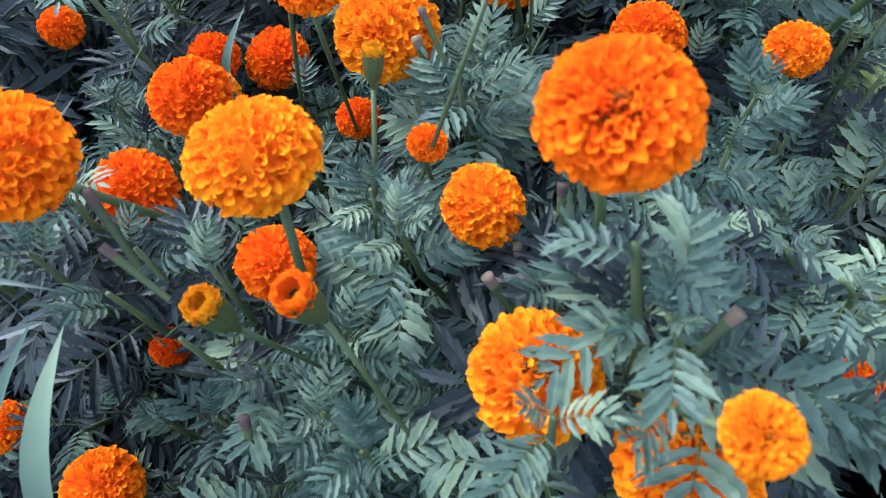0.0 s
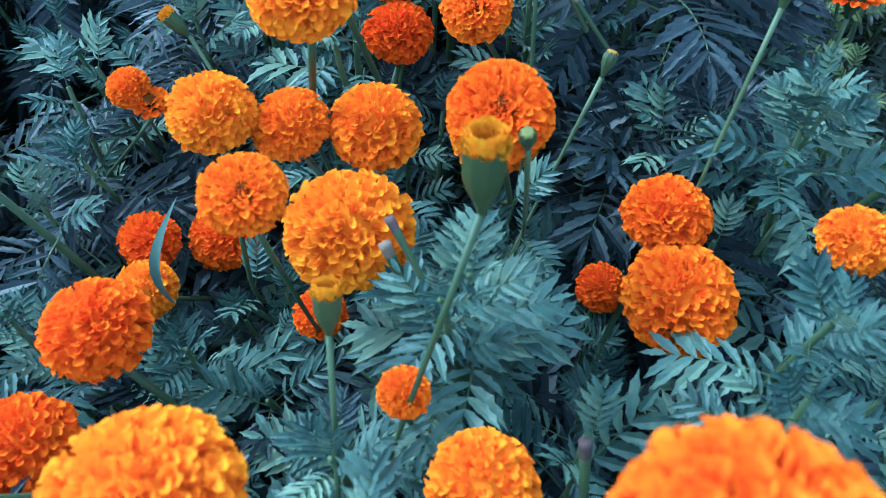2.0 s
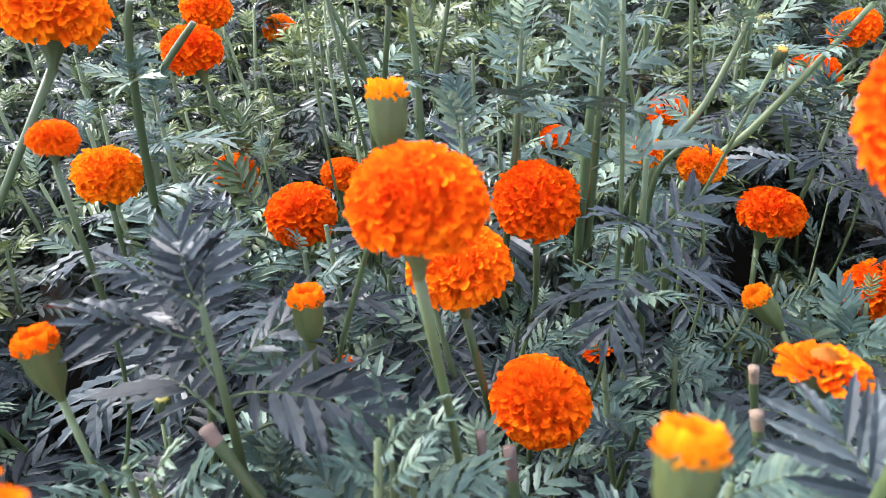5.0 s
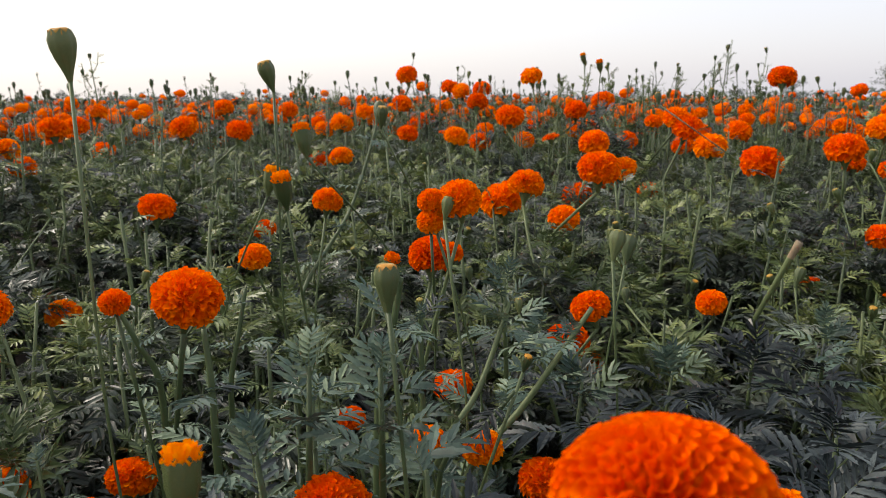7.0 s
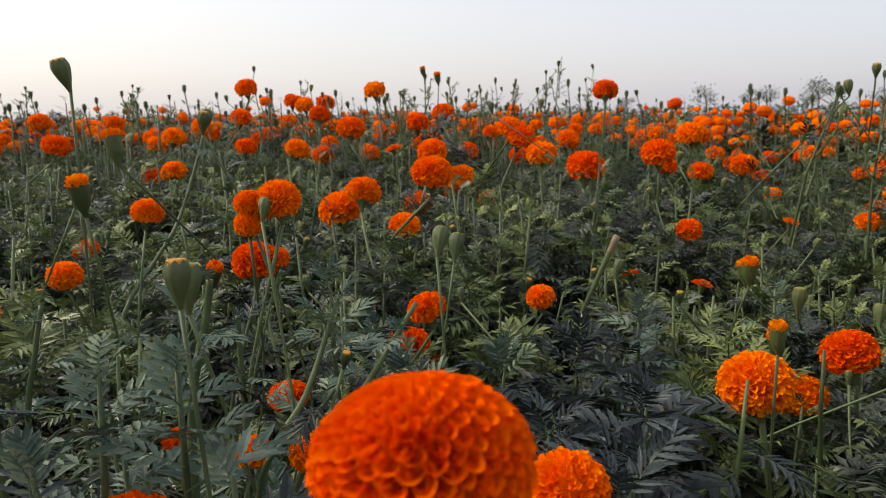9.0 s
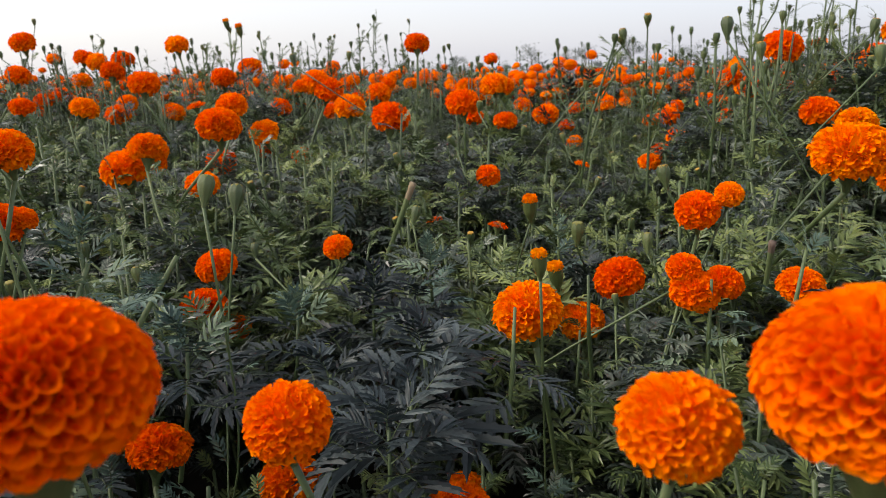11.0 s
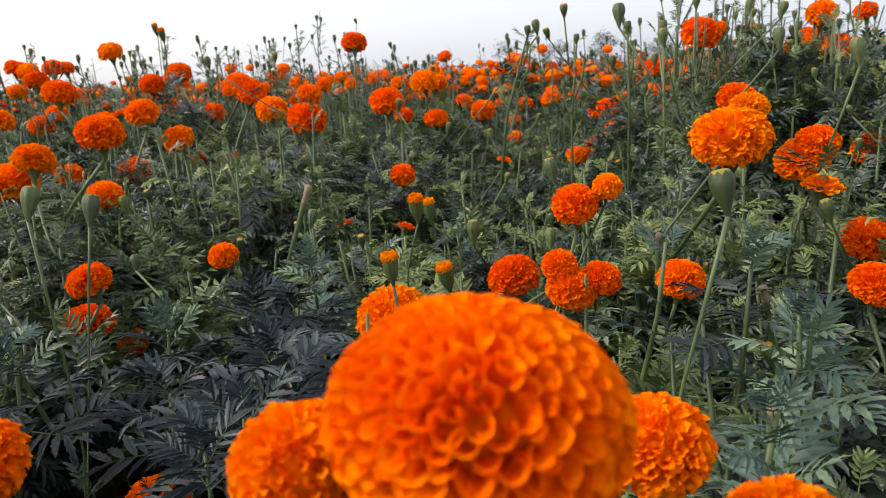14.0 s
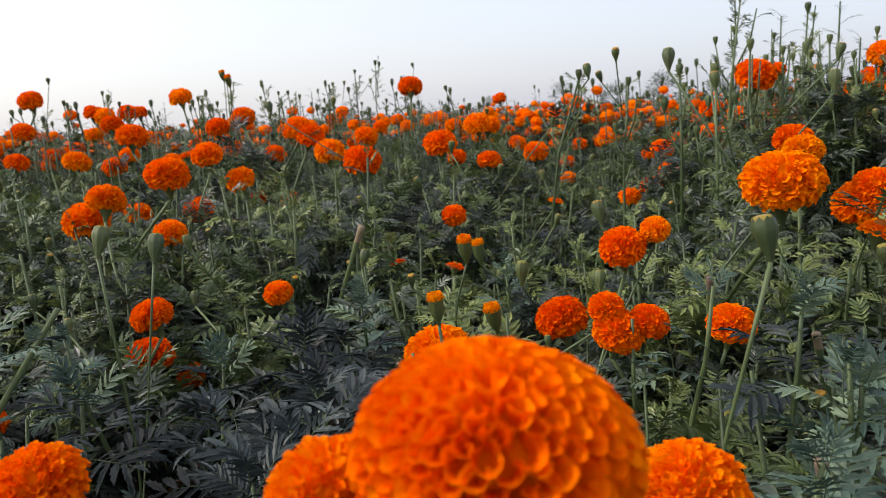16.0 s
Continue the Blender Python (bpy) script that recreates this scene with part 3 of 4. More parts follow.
bloom("full", 0.132, 0.585, 0.730, 0.078, amber=True)
bloom("full", 0.149, 0.857, 0.758, 0.067)
bloom("full", 0.086, 0.763, 0.955, 0.058)
bloom("full", 0.099, 0.873, 0.854, 0.065)
bloom("full", 0.155, 0.971, 0.846, 0.064)
bloom("full", -0.076, 1.181, 0.728, 0.076)
bloom("full", 0.408, 1.144, 0.735, 0.067)
bloom("full", -0.229, 1.373, 0.859, 0.075)
bloom("full", -0.258, 1.530, 0.877, 0.072)
bloom("full", -0.195, 1.041, 0.845, 0.055)
bloom("full", -0.202, 1.348, 0.703, 0.062)
bloom("full", -0.089, 0.822, 0.964, 0.023)
bloom("full", 0.218, 1.370, 0.731, 0.040)
bloom("full", 0.264, 1.107, 0.823, 0.038)
bloom("full", 0.372, 1.407, 0.747, 0.060)
bloom("full", 0.324, 1.120, 0.802, 0.046)
bloom("full", -0.264, 1.924, 0.753, 0.070)
bloom("full", -0.172, 0.999, 0.988, 0.070)
bloom("full", 0.248, 0.683, 1.013, 0.082)
bloom("full", 0.380, 0.773, 0.921, 0.050)
bloom("full", 0.807, 0.991, 0.829, 0.084)
bloom("full", 1.049, 1.103, 0.726, 0.075)
bloom("full", 1.048, 0.917, 0.929, 0.060)
bloom("full", 1.083, 0.894, 0.949, 0.039)
bloom("full", 1.086, 1.062, 0.798, 0.080)
bloom("full", 0.994, 0.900, 0.866, 0.045)
bloom("full", 1.000, 0.886, 0.837, 0.065)
bloom("full", 1.029, 0.864, 0.847, 0.051)
bloom("full", 1.104, 0.802, 0.840, 0.059)
bloom("full", 1.222, 0.624, 0.839, 0.064)
bloom("full", 1.211, 0.801, 0.998, 0.096, amber=True)
bloom("full", 1.386, 0.862, 1.026, 0.058, amber=True)
bloom("full", 1.455, 0.810, 0.943, 0.081, amber=True)
bloom("full", 1.460, 0.792, 0.967, 0.067)
bloom("full", 0.480, 0.510, 1.001, 0.096)
bloom("full", 0.459, 0.578, 0.968, 0.049)
bloom("full", 0.647, 0.552, 0.906, 0.059)
bloom("full", 0.591, 0.464, 0.925, 0.049)
bloom("full", 0.575, 1.188, 0.604, 0.083)
bloom("full", 0.617, 0.903, 0.686, 0.070)
bloom("full", 0.812, 1.118, 0.526, 0.060)
bloom("full", 0.785, 1.389, 0.844, 0.048)
bloom("full", 1.266, 1.544, 0.893, 0.054)
bloom("full", 0.602, 1.433, 0.839, 0.063)
bloom("full", 0.614, 1.537, 0.747, 0.079)
bloom("full", 0.693, 1.606, 0.672, 0.054)
bloom("full", 0.701, 1.618, 1.034, 0.079)
bloom("full", 0.631, 1.786, 0.989, 0.075)
bloom("full", 0.606, 1.860, 0.946, 0.088)
bloom("full", 1.001, 2.076, 0.978, 0.075)
bloom("full", 1.278, 2.219, 1.074, 0.086)
bloom("full", 1.257, 2.247, 1.102, 0.075)
bloom("full", 0.937, 2.103, 1.047, 0.080)
bloom("full", 0.909, 2.132, 0.911, 0.075)
bloom("full", 1.280, 2.114, 1.028, 0.084)
bloom("full", 1.222, 1.841, 1.009, 0.093)
bloom("full", 1.927, 2.636, 1.225, 0.095)
bloom("full", 1.294, 3.421, 1.251, 0.095)
bloom("full", 1.496, 1.887, 1.032, 0.090)
bloom("full", 1.720, 1.999, 1.077, 0.080)
bloom("full", 3.312, 3.680, 1.194, 0.086)
bloom("full", 0.833, 2.421, 0.888, 0.075)
bloom("full", 0.771, 1.913, 0.892, 0.070)
bloom("full", 1.297, 2.436, 0.871, 0.070)
bloom("full", 1.280, 2.662, 0.870, 0.060)
bloom("full", 0.870, 2.536, 1.101, 0.085)
bloom("full", 0.936, 3.073, 1.145, 0.085)
bloom("full", 1.026, 3.598, 1.192, 0.085)
bloom("full", 1.104, 3.533, 1.199, 0.085)
bloom("full", 1.221, 2.817, 1.115, 0.085)
bloom("full", 1.299, 2.760, 1.146, 0.085)
bloom("full", 0.887, 2.882, 1.004, 0.080)
bloom("full", 1.419, 2.798, 1.007, 0.080)
bloom("full", 1.439, 3.269, 1.026, 0.080)
bloom("full", 2.355, 1.142, 1.194, 0.080)
bloom("full", 2.481, 1.243, 1.121, 0.080)
bloom("full", 2.362, 1.096, 1.107, 0.080)
bloom("full", 1.900, 1.225, 1.152, 0.090)
bloom("full", 1.942, 0.865, 0.902, 0.080)
bloom("full", 1.404, 0.695, 0.845, 0.070)
bloom("full", 0.321, 1.325, 0.961, 0.057)
bloom("full", 0.345, 1.317, 0.965, 0.032)
bloom("full", 0.327, 1.215, 1.048, 0.049)
bloom("full", 0.298, 1.225, 1.046, 0.032)
bloom("full", 0.296, 1.222, 1.024, 0.031)
bloom("full", 0.054, 1.069, 0.997, 0.056)
bloom("full", -0.005, 1.090, 0.993, 0.025)
bloom("full", -0.062, 1.366, 0.688, 0.065)
bloom("full", 0.103, 1.620, 0.909, 0.051)
bloom("full", 0.126, 2.231, 0.844, 0.057)
bloom("full", -0.087, 1.988, 0.943, 0.075)
bloom("full", 0.222, 1.620, 0.995, 0.050)
bloom("full", 0.359, 2.591, 0.988, 0.075)
bloom("full", 0.329, 3.005, 0.945, 0.075)
bloom("full", 0.373, 3.235, 1.042, 0.075)
bloom("full", 0.741, 3.428, 1.253, 0.089)
bloom("full", 1.010, 3.740, 1.211, 0.080)
bloom("full", 1.312, 4.181, 1.219, 0.080)
bloom("full", 0.680, 3.249, 1.137, 0.080)
bloom("full", 0.520, 3.144, 1.104, 0.080)
bloom("full", 1.722, 1.950, 0.969, 0.075)
bloom("full", 2.417, 2.714, 0.889, 0.070)
bloom("open", 0.194, 0.217, 1.018, 0.058, lean=(0.0, -0.12))
bloom("open", 0.251, 0.118, 0.991, 0.027)
bloom("open", 0.136, 0.459, 0.887, 0.058, lean=(0.0, -0.25))
bloom("open", 0.010, 0.392, 0.886, 0.045)
bloom("open", 0.026, 0.496, 0.930, 0.059)
bloom("open", 0.109, 0.631, 0.818, 0.054)
bloom("half", 0.073, 0.161, 0.936, 0.023, lean=(-0.25, -0.02))
bloom("half", 0.030, 0.153, 0.926, 0.021, lean=(-0.3, 0.02), amber=True)
bloom("half", 0.065, 0.337, 0.889, 0.017, lean=(0.0, 0.55), amber=True)
bloom("half", 0.133, 0.368, 0.960, 0.023, lean=(0.0, 0.3), amber=True)
bloom("half", -0.135, 0.619, 0.804, 0.016, lean=(-0.8, 0.2), amber=True)
bloom("half", 0.301, 0.572, 0.920, 0.027, lean=(0.1, 0.4), amber=True)
bloom("half", -0.289, 0.835, 0.717, 0.035, lean=(-0.9, 0.3), amber=True)
bloom("half", 0.151, 0.619, 0.968, 0.017, lean=(0.1, 0.4))
bloom("half", 0.068, 0.843, 0.970, 0.024, lean=(0.0, 0.3))
bloom("half", 0.771, 0.941, 0.914, 0.021, lean=(-0.1, 0.0))
bloom("bud", -0.038, 1.162, 1.200, 0.028)
bloom("half", 0.278, 1.366, 0.948, 0.024)
bloom("half", 0.135, 1.542, 1.050, 0.026)
bloom("half", 1.089, 1.254, 0.888, 0.026, lean=(-0.1, 0.1))
bloom("half", 1.313, 2.961, 1.311, 0.026)
bloom("half", 1.197, 2.600, 1.267, 0.026)
bloom("half", 0.992, 1.110, 0.822, 0.028)
bloom("ragged", -0.173, 0.596, 0.730, 0.042)
bloom("ragged", 0.386, 0.656, 0.829, 0.042)
bloom("ragged", 0.249, 0.738, 0.889, 0.042)
bloom("ragged", 0.000, 0.958, 0.710, 0.018)
bloom("ragged", 0.259, 1.199, 0.518, 0.045)
bloom("ragged", 1.291, 0.718, 0.938, 0.061)
bloom("ragged", 1.135, 1.379, 0.829, 0.042)
bloom("ragged", 1.120, 1.554, 0.816, 0.040)
bloom("ragged", 1.555, 1.521, 0.894, 0.045)
bloom("bud", 0.151, 0.433, 0.897, 0.012)
bloom("bud", 0.206, 0.573, 0.826, 0.013, lean=(0.3, 0.5))
bloom("bud", 0.334, 1.028, 0.930, 0.012)
bloom("bud", 1.118, 1.015, 0.962, 0.024)
bloom("bud", 0.833, 0.616, 1.010, 0.022)
bloom("bud", 1.095, 1.154, 0.859, 0.027)
bloom("bud", 1.559, 1.420, 1.188, 0.022)
bloom("bud", 1.687, 1.446, 1.226, 0.022)
bloom("bud", 1.333, 1.052, 1.177, 0.024)
bloom("bud", 1.507, 1.080, 1.143, 0.022)
bloom("bud", 1.562, 0.901, 1.129, 0.024)
bloom("bud", 1.316, 0.698, 1.102, 0.022)
bloom("bud", 1.240, 0.691, 0.918, 0.020)
bloom("bud", 1.812, 1.005, 1.187, 0.022)
bloom("bud", 0.309, 1.200, 1.045, 0.017)
bloom("bud", 0.309, 1.589, 1.133, 0.023)
bloom("bud", 0.133, 1.370, 1.188, 0.024)
bloom("bud", 0.210, 1.024, 1.013, 0.025)
bloom("bud", 1.230, 1.112, 0.827, 0.024)
bloom("bud", 0.708, 1.573, 0.922, 0.020)
bloom("bud", 0.893, 3.981, 1.370, 0.021)
bloom("bud", 1.016, 3.445, 1.261, 0.021)
bloom("bud", 0.696, 3.635, 1.222, 0.021)
bloom("bud", 1.142, 3.350, 1.190, 0.021)
bloom("bud", 1.290, 3.265, 1.222, 0.021)
bloom("bud", 1.682, 3.472, 1.293, 0.021)
bloom("bud", 2.026, 3.807, 1.255, 0.021)
bloom("bud", 2.468, 4.286, 1.301, 0.021)
bloom("bud", 2.548, 4.248, 1.348, 0.021)
bloom("bud", 1.412, 2.310, 1.173, 0.021)
bloom("bud", 2.405, 3.606, 1.401, 0.021)
bloom("bud", 2.554, 3.510, 1.386, 0.021)
bloom("bud", 1.119, 2.117, 1.159, 0.021)
bloom("bud", 0.423, 4.814, 1.300, 0.021)

bloom("bud", 0.195, 0.935, 1.036, 0.021, lean=(0.0, 0.1))
bloom("half", 0.182, 1.560, 1.108, 0.030)
bloom("half", 0.139, 1.238, 1.071, 0.024)
bloom("bud", 0.590, 1.310, 0.963, 0.026, lean=(0.3, 0.3))
bloom("half", 0.981, 1.153, 0.921, 0.026)
bloom("half", -0.083, 0.751, 0.895, 0.021, lean=(-0.1, 0.1))
bloom("half", 0.017, 0.824, 0.864, 0.022, lean=(0.0, 0.15))
bloom("bud", -0.128, 0.900, 0.719, 0.016)
bloom("half", 0.282, 0.869, 0.827, 0.020, lean=(-0.8, 0.2))
bloom("bud", 0.503, 1.184, 0.998, 0.023, lean=(0.3, 0.2))
bloom("bud", 0.952, 1.398, 0.876, 0.022, lean=(0.4, 0.1))
bloom("bud", 1.863, 1.646, 1.189, 0.022, lean=(-0.4, 0.1))

# ---- shoots, sprigs and cut stalks that stand out of the leaves ----
branch([(0.232, 0.170, 0.873), (0.222, 0.186, 0.926), (0.214, 0.198, 0.958)], 0.0036, 0.058, every=0.03, clear=False)
branch([(0.263, 0.156, 0.865), (0.245, 0.168, 0.917), (0.233, 0.175, 0.940)], 0.003, 0.066, every=0.03, clear=False)
branch([(0.289, 0.248, 0.829), (0.269, 0.255, 0.878)], 0.0028, 0.06, every=0.03)
branch([(0.335, 0.244, 0.822), (0.315, 0.255, 0.863)], 0.0028, 0.06, every=0.03)
branch([(0.348, 0.227, 0.857), (0.334, 0.231, 0.883)], 0.0026, 0.055, every=0.03)
branch([(0.206, 1.069, 0.79), (0.213, 1.086, 0.895), (0.229, 1.091, 0.961), (0.235, 1.09, 0.998)], 0.0052, 0.062)
branch([(0.263, 1.115, 0.785), (0.264, 1.133, 0.872), (0.265, 1.144, 0.948)], 0.0042, 0.05)
branch([(0.277, 1.121, 0.793), (0.332, 1.158, 0.85), (0.377, 1.188, 0.935)], 0.0046, 0.05, every=0.06)
branch([(0.256, 1.029, 0.837), (0.300, 1.025, 0.880), (0.322, 1.025, 0.905)], 0.0030, 0.04, every=0.06)
branch([(0.309, 1.128, 0.765), (0.366, 1.126, 0.834), (0.404, 1.124, 0.886), (0.445, 1.125, 0.942)], 0.0046, 0.055, every=0.055)
branch([(-0.16, 1.039, 0.769), (-0.165, 1.079, 0.875), (-0.156, 1.101, 0.911), (-0.118, 1.105, 0.953)], 0.0048, 0.06)
branch([(-0.129, 0.977, 0.85), (-0.109, 0.961, 0.965), (-0.099, 0.959, 1.0)], 0.004, 0.055)
branch([(0.065, 1.098, 0.85), (0.064, 1.109, 0.907), (0.06, 1.121, 0.955)], 0.0042, 0.05, tip_bud=0.022)
branch([(0.0, 1.25, 0.855), (-0.017, 1.244, 0.905), (-0.033, 1.244, 0.945)], 0.0042, 0.05)
branch([(0.073, 1.245, 0.842), (0.084, 1.247, 0.901), (0.095, 1.256, 0.954)], 0.0036, 0.045)
branch([(0.177, 1.68, 0.825), (0.277, 1.803, 0.942), (0.33, 1.848, 1.062), (0.346, 1.865, 1.11)], 0.0042, 0.05, tip_bud=0.026, every=0.08)
young_shoot(-0.136, 0.200, 0.831, 0.070)
young_shoot(-0.078, 0.183, 0.828, 0.070)
young_shoot(-0.030, 0.165, 0.815, 0.070)
young_shoot(-0.140, 0.254, 0.823, 0.070)
young_shoot(-0.023, 0.212, 0.825, 0.070)
young_shoot(0.297, 0.779, 0.795, 0.078)
young_shoot(0.310, 0.697, 0.790, 0.078)
young_shoot(0.278, 0.698, 0.754, 0.078)
young_shoot(0.244, 0.758, 0.770, 0.078)
young_shoot(0.329, 0.657, 0.754, 0.078)
young_shoot(0.217, 0.670, 0.738, 0.078)
young_shoot(0.335, 0.862, 0.795, 0.078)
young_shoot(-0.141, 0.665, 0.766, 0.078)
young_shoot(-0.175, 0.716, 0.794, 0.078)
young_shoot(0.302, 0.722, 0.764, 0.078)
young_shoot(0.095, 0.241, 0.860, 0.055)
young_shoot(0.066, 0.283, 0.820, 0.05)
young_shoot(0.123, 0.404, 0.820, 0.055)
young_shoot(0.107, 0.371, 0.800, 0.06)
young_shoot(0.303, 0.362, 0.860, 0.06)
young_shoot(0.286, 0.322, 0.860, 0.05)
young_shoot(0.279, 0.280, 0.840, 0.065)
young_shoot(0.329, 0.285, 0.830, 0.07)
young_shoot(0.380, 0.283, 0.800, 0.07)
young_shoot(0.064, 0.137, 0.800, 0.06)
young_shoot(0.096, 0.116, 0.820, 0.06)
young_shoot(0.124, 0.166, 0.780, 0.06)
young_shoot(-0.177, 0.367, 0.760, 0.05)
young_shoot(0.223, 0.188, 0.900, 0.085)
young_shoot(0.198, 0.225, 0.860, 0.07)
young_shoot(0.233, 0.141, 0.920, 0.075)
young_shoot(0.190, 0.127, 0.930, 0.05)
young_shoot(0.316, 0.158, 0.900, 0.07)
young_shoot(0.018, 0.162, 0.800, 0.06)
young_shoot(0.066, 0.189, 0.800, 0.06)
young_shoot(-0.076, 0.218, 0.820, 0.07)
young_shoot(-0.059, 0.248, 0.800, 0.06)
young_shoot(-0.082, 0.382, 0.700, 0.06)
young_shoot(0.229, 0.578, 0.740, 0.09)
young_shoot(0.261, 0.569, 0.760, 0.08)
young_shoot(0.334, 0.519, 0.840, 0.06)
young_shoot(0.114, 0.356, 0.860, 0.05)
young_shoot(0.287, 0.570, 0.780, 0.09)
young_shoot(-0.218, 0.536, 0.720, 0.07)
young_shoot(-0.234, 0.490, 0.720, 0.07)
young_shoot(0.148, 0.647, 0.840, 0.05)
young_shoot(0.325, 0.523, 0.860, 0.05)
young_shoot(0.307, 0.680, 0.820, 0.09)
young_shoot(0.241, 0.592, 0.740, 0.1)
young_shoot(0.296, 0.584, 0.740, 0.09)
young_shoot(-0.077, 0.662, 0.820, 0.05)
young_shoot(0.127, 0.372, 0.860, 0.06)
young_shoot(-0.002, 0.606, 0.860, 0.06)
young_shoot(0.017, 0.620, 0.840, 0.055)
young_shoot(0.075, 0.753, 0.820, 0.06)
young_shoot(0.133, 0.671, 0.820, 0.05)
young_shoot(0.205, 0.728, 0.840, 0.06)
young_shoot(0.263, 0.667, 0.860, 0.1)
young_shoot(0.229, 0.680, 0.800, 0.07)
young_shoot(0.308, 0.702, 0.840, 0.07)
young_shoot(-0.129, 0.988, 0.740, 0.09)
young_shoot(0.154, 0.651, 0.760, 0.07)
young_shoot(0.004, 0.845, 0.820, 0.06)
young_shoot(0.065, 0.729, 0.860, 0.05)
young_shoot(-0.040, 0.812, 0.880, 0.085)
young_shoot(0.112, 0.790, 0.780, 0.06)
young_shoot(0.205, 0.703, 0.860, 0.07)
young_shoot(-0.005, 0.784, 0.780, 0.06)
young_shoot(-0.052, 0.744, 0.820, 0.07)
young_shoot(-0.017, 0.774, 0.900, 0.085)
young_shoot(-0.101, 1.064, 0.800, 0.085)
young_shoot(-0.025, 0.985, 0.800, 0.07)
young_shoot(0.247, 0.897, 0.760, 0.05)
young_shoot(0.066, 0.763, 0.840, 0.06)
young_shoot(-0.143, 1.298, 0.760, 0.05)
young_shoot(-0.134, 1.033, 0.920, 0.06)
young_shoot(0.144, 0.990, 0.960, 0.06)
young_shoot(0.191, 0.947, 0.970, 0.06)
young_shoot(0.371, 1.188, 0.960, 0.06)
young_shoot(0.103, 0.937, 0.920, 0.07)
young_shoot(0.218, 0.923, 0.900, 0.07)
young_shoot(0.469, 1.320, 0.860, 0.05)
young_shoot(0.802, 1.203, 0.800, 0.1)
young_shoot(0.764, 1.263, 0.800, 0.1)
young_shoot(0.648, 1.274, 0.800, 0.08)
young_shoot(0.568, 1.055, 0.800, 0.09)
young_shoot(0.662, 1.011, 0.820, 0.1)
young_shoot(0.597, 0.949, 0.800, 0.1)
young_shoot(0.544, 0.913, 0.800, 0.09)
young_shoot(0.459, 1.168, 0.840, 0.08)
young_shoot(0.901, 0.976, 0.860, 0.05)
young_shoot(0.994, 0.861, 0.860, 0.05)
young_shoot(0.979, 0.748, 0.920, 0.06)
young_shoot(0.773, 0.543, 0.880, 0.06)
young_shoot(0.911, 0.577, 0.900, 0.06)
young_shoot(0.745, 0.952, 0.860, 0.07)
young_shoot(0.834, 1.215, 0.860, 0.06)
young_shoot(1.105, 1.204, 0.860, 0.05)
young_shoot(1.008, 0.672, 0.920, 0.07)
young_shoot(0.902, 0.584, 0.900, 0.06)
sprig(1.818, 1.192, 1.207, 0.3)
sprig(1.966, 1.198, 1.197, 0.28)
sprig(2.118, 1.213, 1.219, 0.3)
sprig(2.081, 1.095, 1.175, 0.25)
sprig(2.042, 0.984, 1.147, 0.25)
sprig(1.566, 1.116, 1.151, 0.3)
sprig(2.016, 1.334, 1.333, 0.32)
sprig(2.250, 1.284, 1.315, 0.3)
sprig(2.215, 3.339, 1.372, 0.32)
sprig(2.252, 3.176, 1.285, 0.26)
sprig(1.577, 2.980, 1.224, 0.22)
sprig(1.225, 2.953, 1.201, 0.2)
sprig(1.077, 3.406, 1.203, 0.2)
sprig(0.924, 3.874, 1.254, 0.22)
sprig(1.349, 3.015, 1.277, 0.26)
sprig(1.912, 3.261, 1.260, 0.22)
sprig(0.340, 3.992, 1.232, 0.2)
sprig(0.544, 3.370, 1.173, 0.2)
sprig(1.541, 1.428, 1.168, 0.22)
sprig(1.717, 1.434, 1.150, 0.24)
sprig(1.641, 1.244, 1.161, 0.22)
sprig(1.860, 2.933, 1.298, 0.26)
sprig(1.201, 2.920, 1.210, 0.22)
sprig(1.030, 3.335, 1.218, 0.2)
sprig(1.603, 3.127, 1.230, 0.2)
sprig(2.051, 1.511, 1.135, 0.24)
sprig(2.032, 1.274, 1.186, 0.34)
sprig(2.155, 1.183, 1.223, 0.34)
sprig(2.353, 1.158, 1.244, 0.36)
sprig(2.324, 1.041, 1.223, 0.36)
sprig(2.173, 1.415, 1.155, 0.3)
sprig(2.382, 1.377, 1.165, 0.3)
sprig(2.186, 1.449, 1.279, 0.3)
sprig(2.370, 1.436, 1.265, 0.3)
sprig(-0.580, 4.018, 1.339, 0.25)
sprig(-0.072, 4.034, 1.261, 0.2)
sprig(0.356, 4.098, 1.276, 0.2)
sprig(0.485, 3.823, 1.220, 0.2)
sprig(1.079, 3.837, 1.289, 0.2)
sprig(1.654, 3.411, 1.292, 0.22)
sprig(2.001, 3.389, 1.276, 0.22)
cut_stalk((0.151, 0.226, 0.836), (0.177, 0.210, 0.805), 0.0075)
cut_stalk((-0.068, 0.198, 0.868), (-0.034, 0.182, 0.837), 0.0058)
cut_stalk((0.191, 0.304, 0.823), (0.195, 0.276, 0.787), 0.0067)
cut_stalk((0.264, 0.183, 0.937), (0.244, 0.161, 0.914), 0.0068)
cut_stalk((0.008, 0.131, 0.774), (0.016, 0.105, 0.739), 0.0073)
cut_stalk((-0.094, 0.234, 0.865), (-0.065, 0.203, 0.827), 0.0068)
cut_stalk((0.167, 0.256, 0.825), (0.172, 0.230, 0.791), 0.0057)
cut_stalk((0.076, 0.402, 0.836), (0.093, 0.384, 0.801), 0.0073)
cut_stalk((0.083, 0.395, 0.872), (0.101, 0.378, 0.842), 0.0053)
cut_stalk((0.175, 0.624, 0.845), (0.210, 0.607, 0.805), 0.0047)
cut_stalk((-0.015, 0.742, 0.856), (0.008, 0.731, 0.817), 0.0068)
cut_stalk((0.124, 0.779, 0.801), (0.133, 0.740, 0.721), 0.0065)
cut_stalk((0.165, 0.645, 0.847), (0.194, 0.627, 0.805), 0.0048)
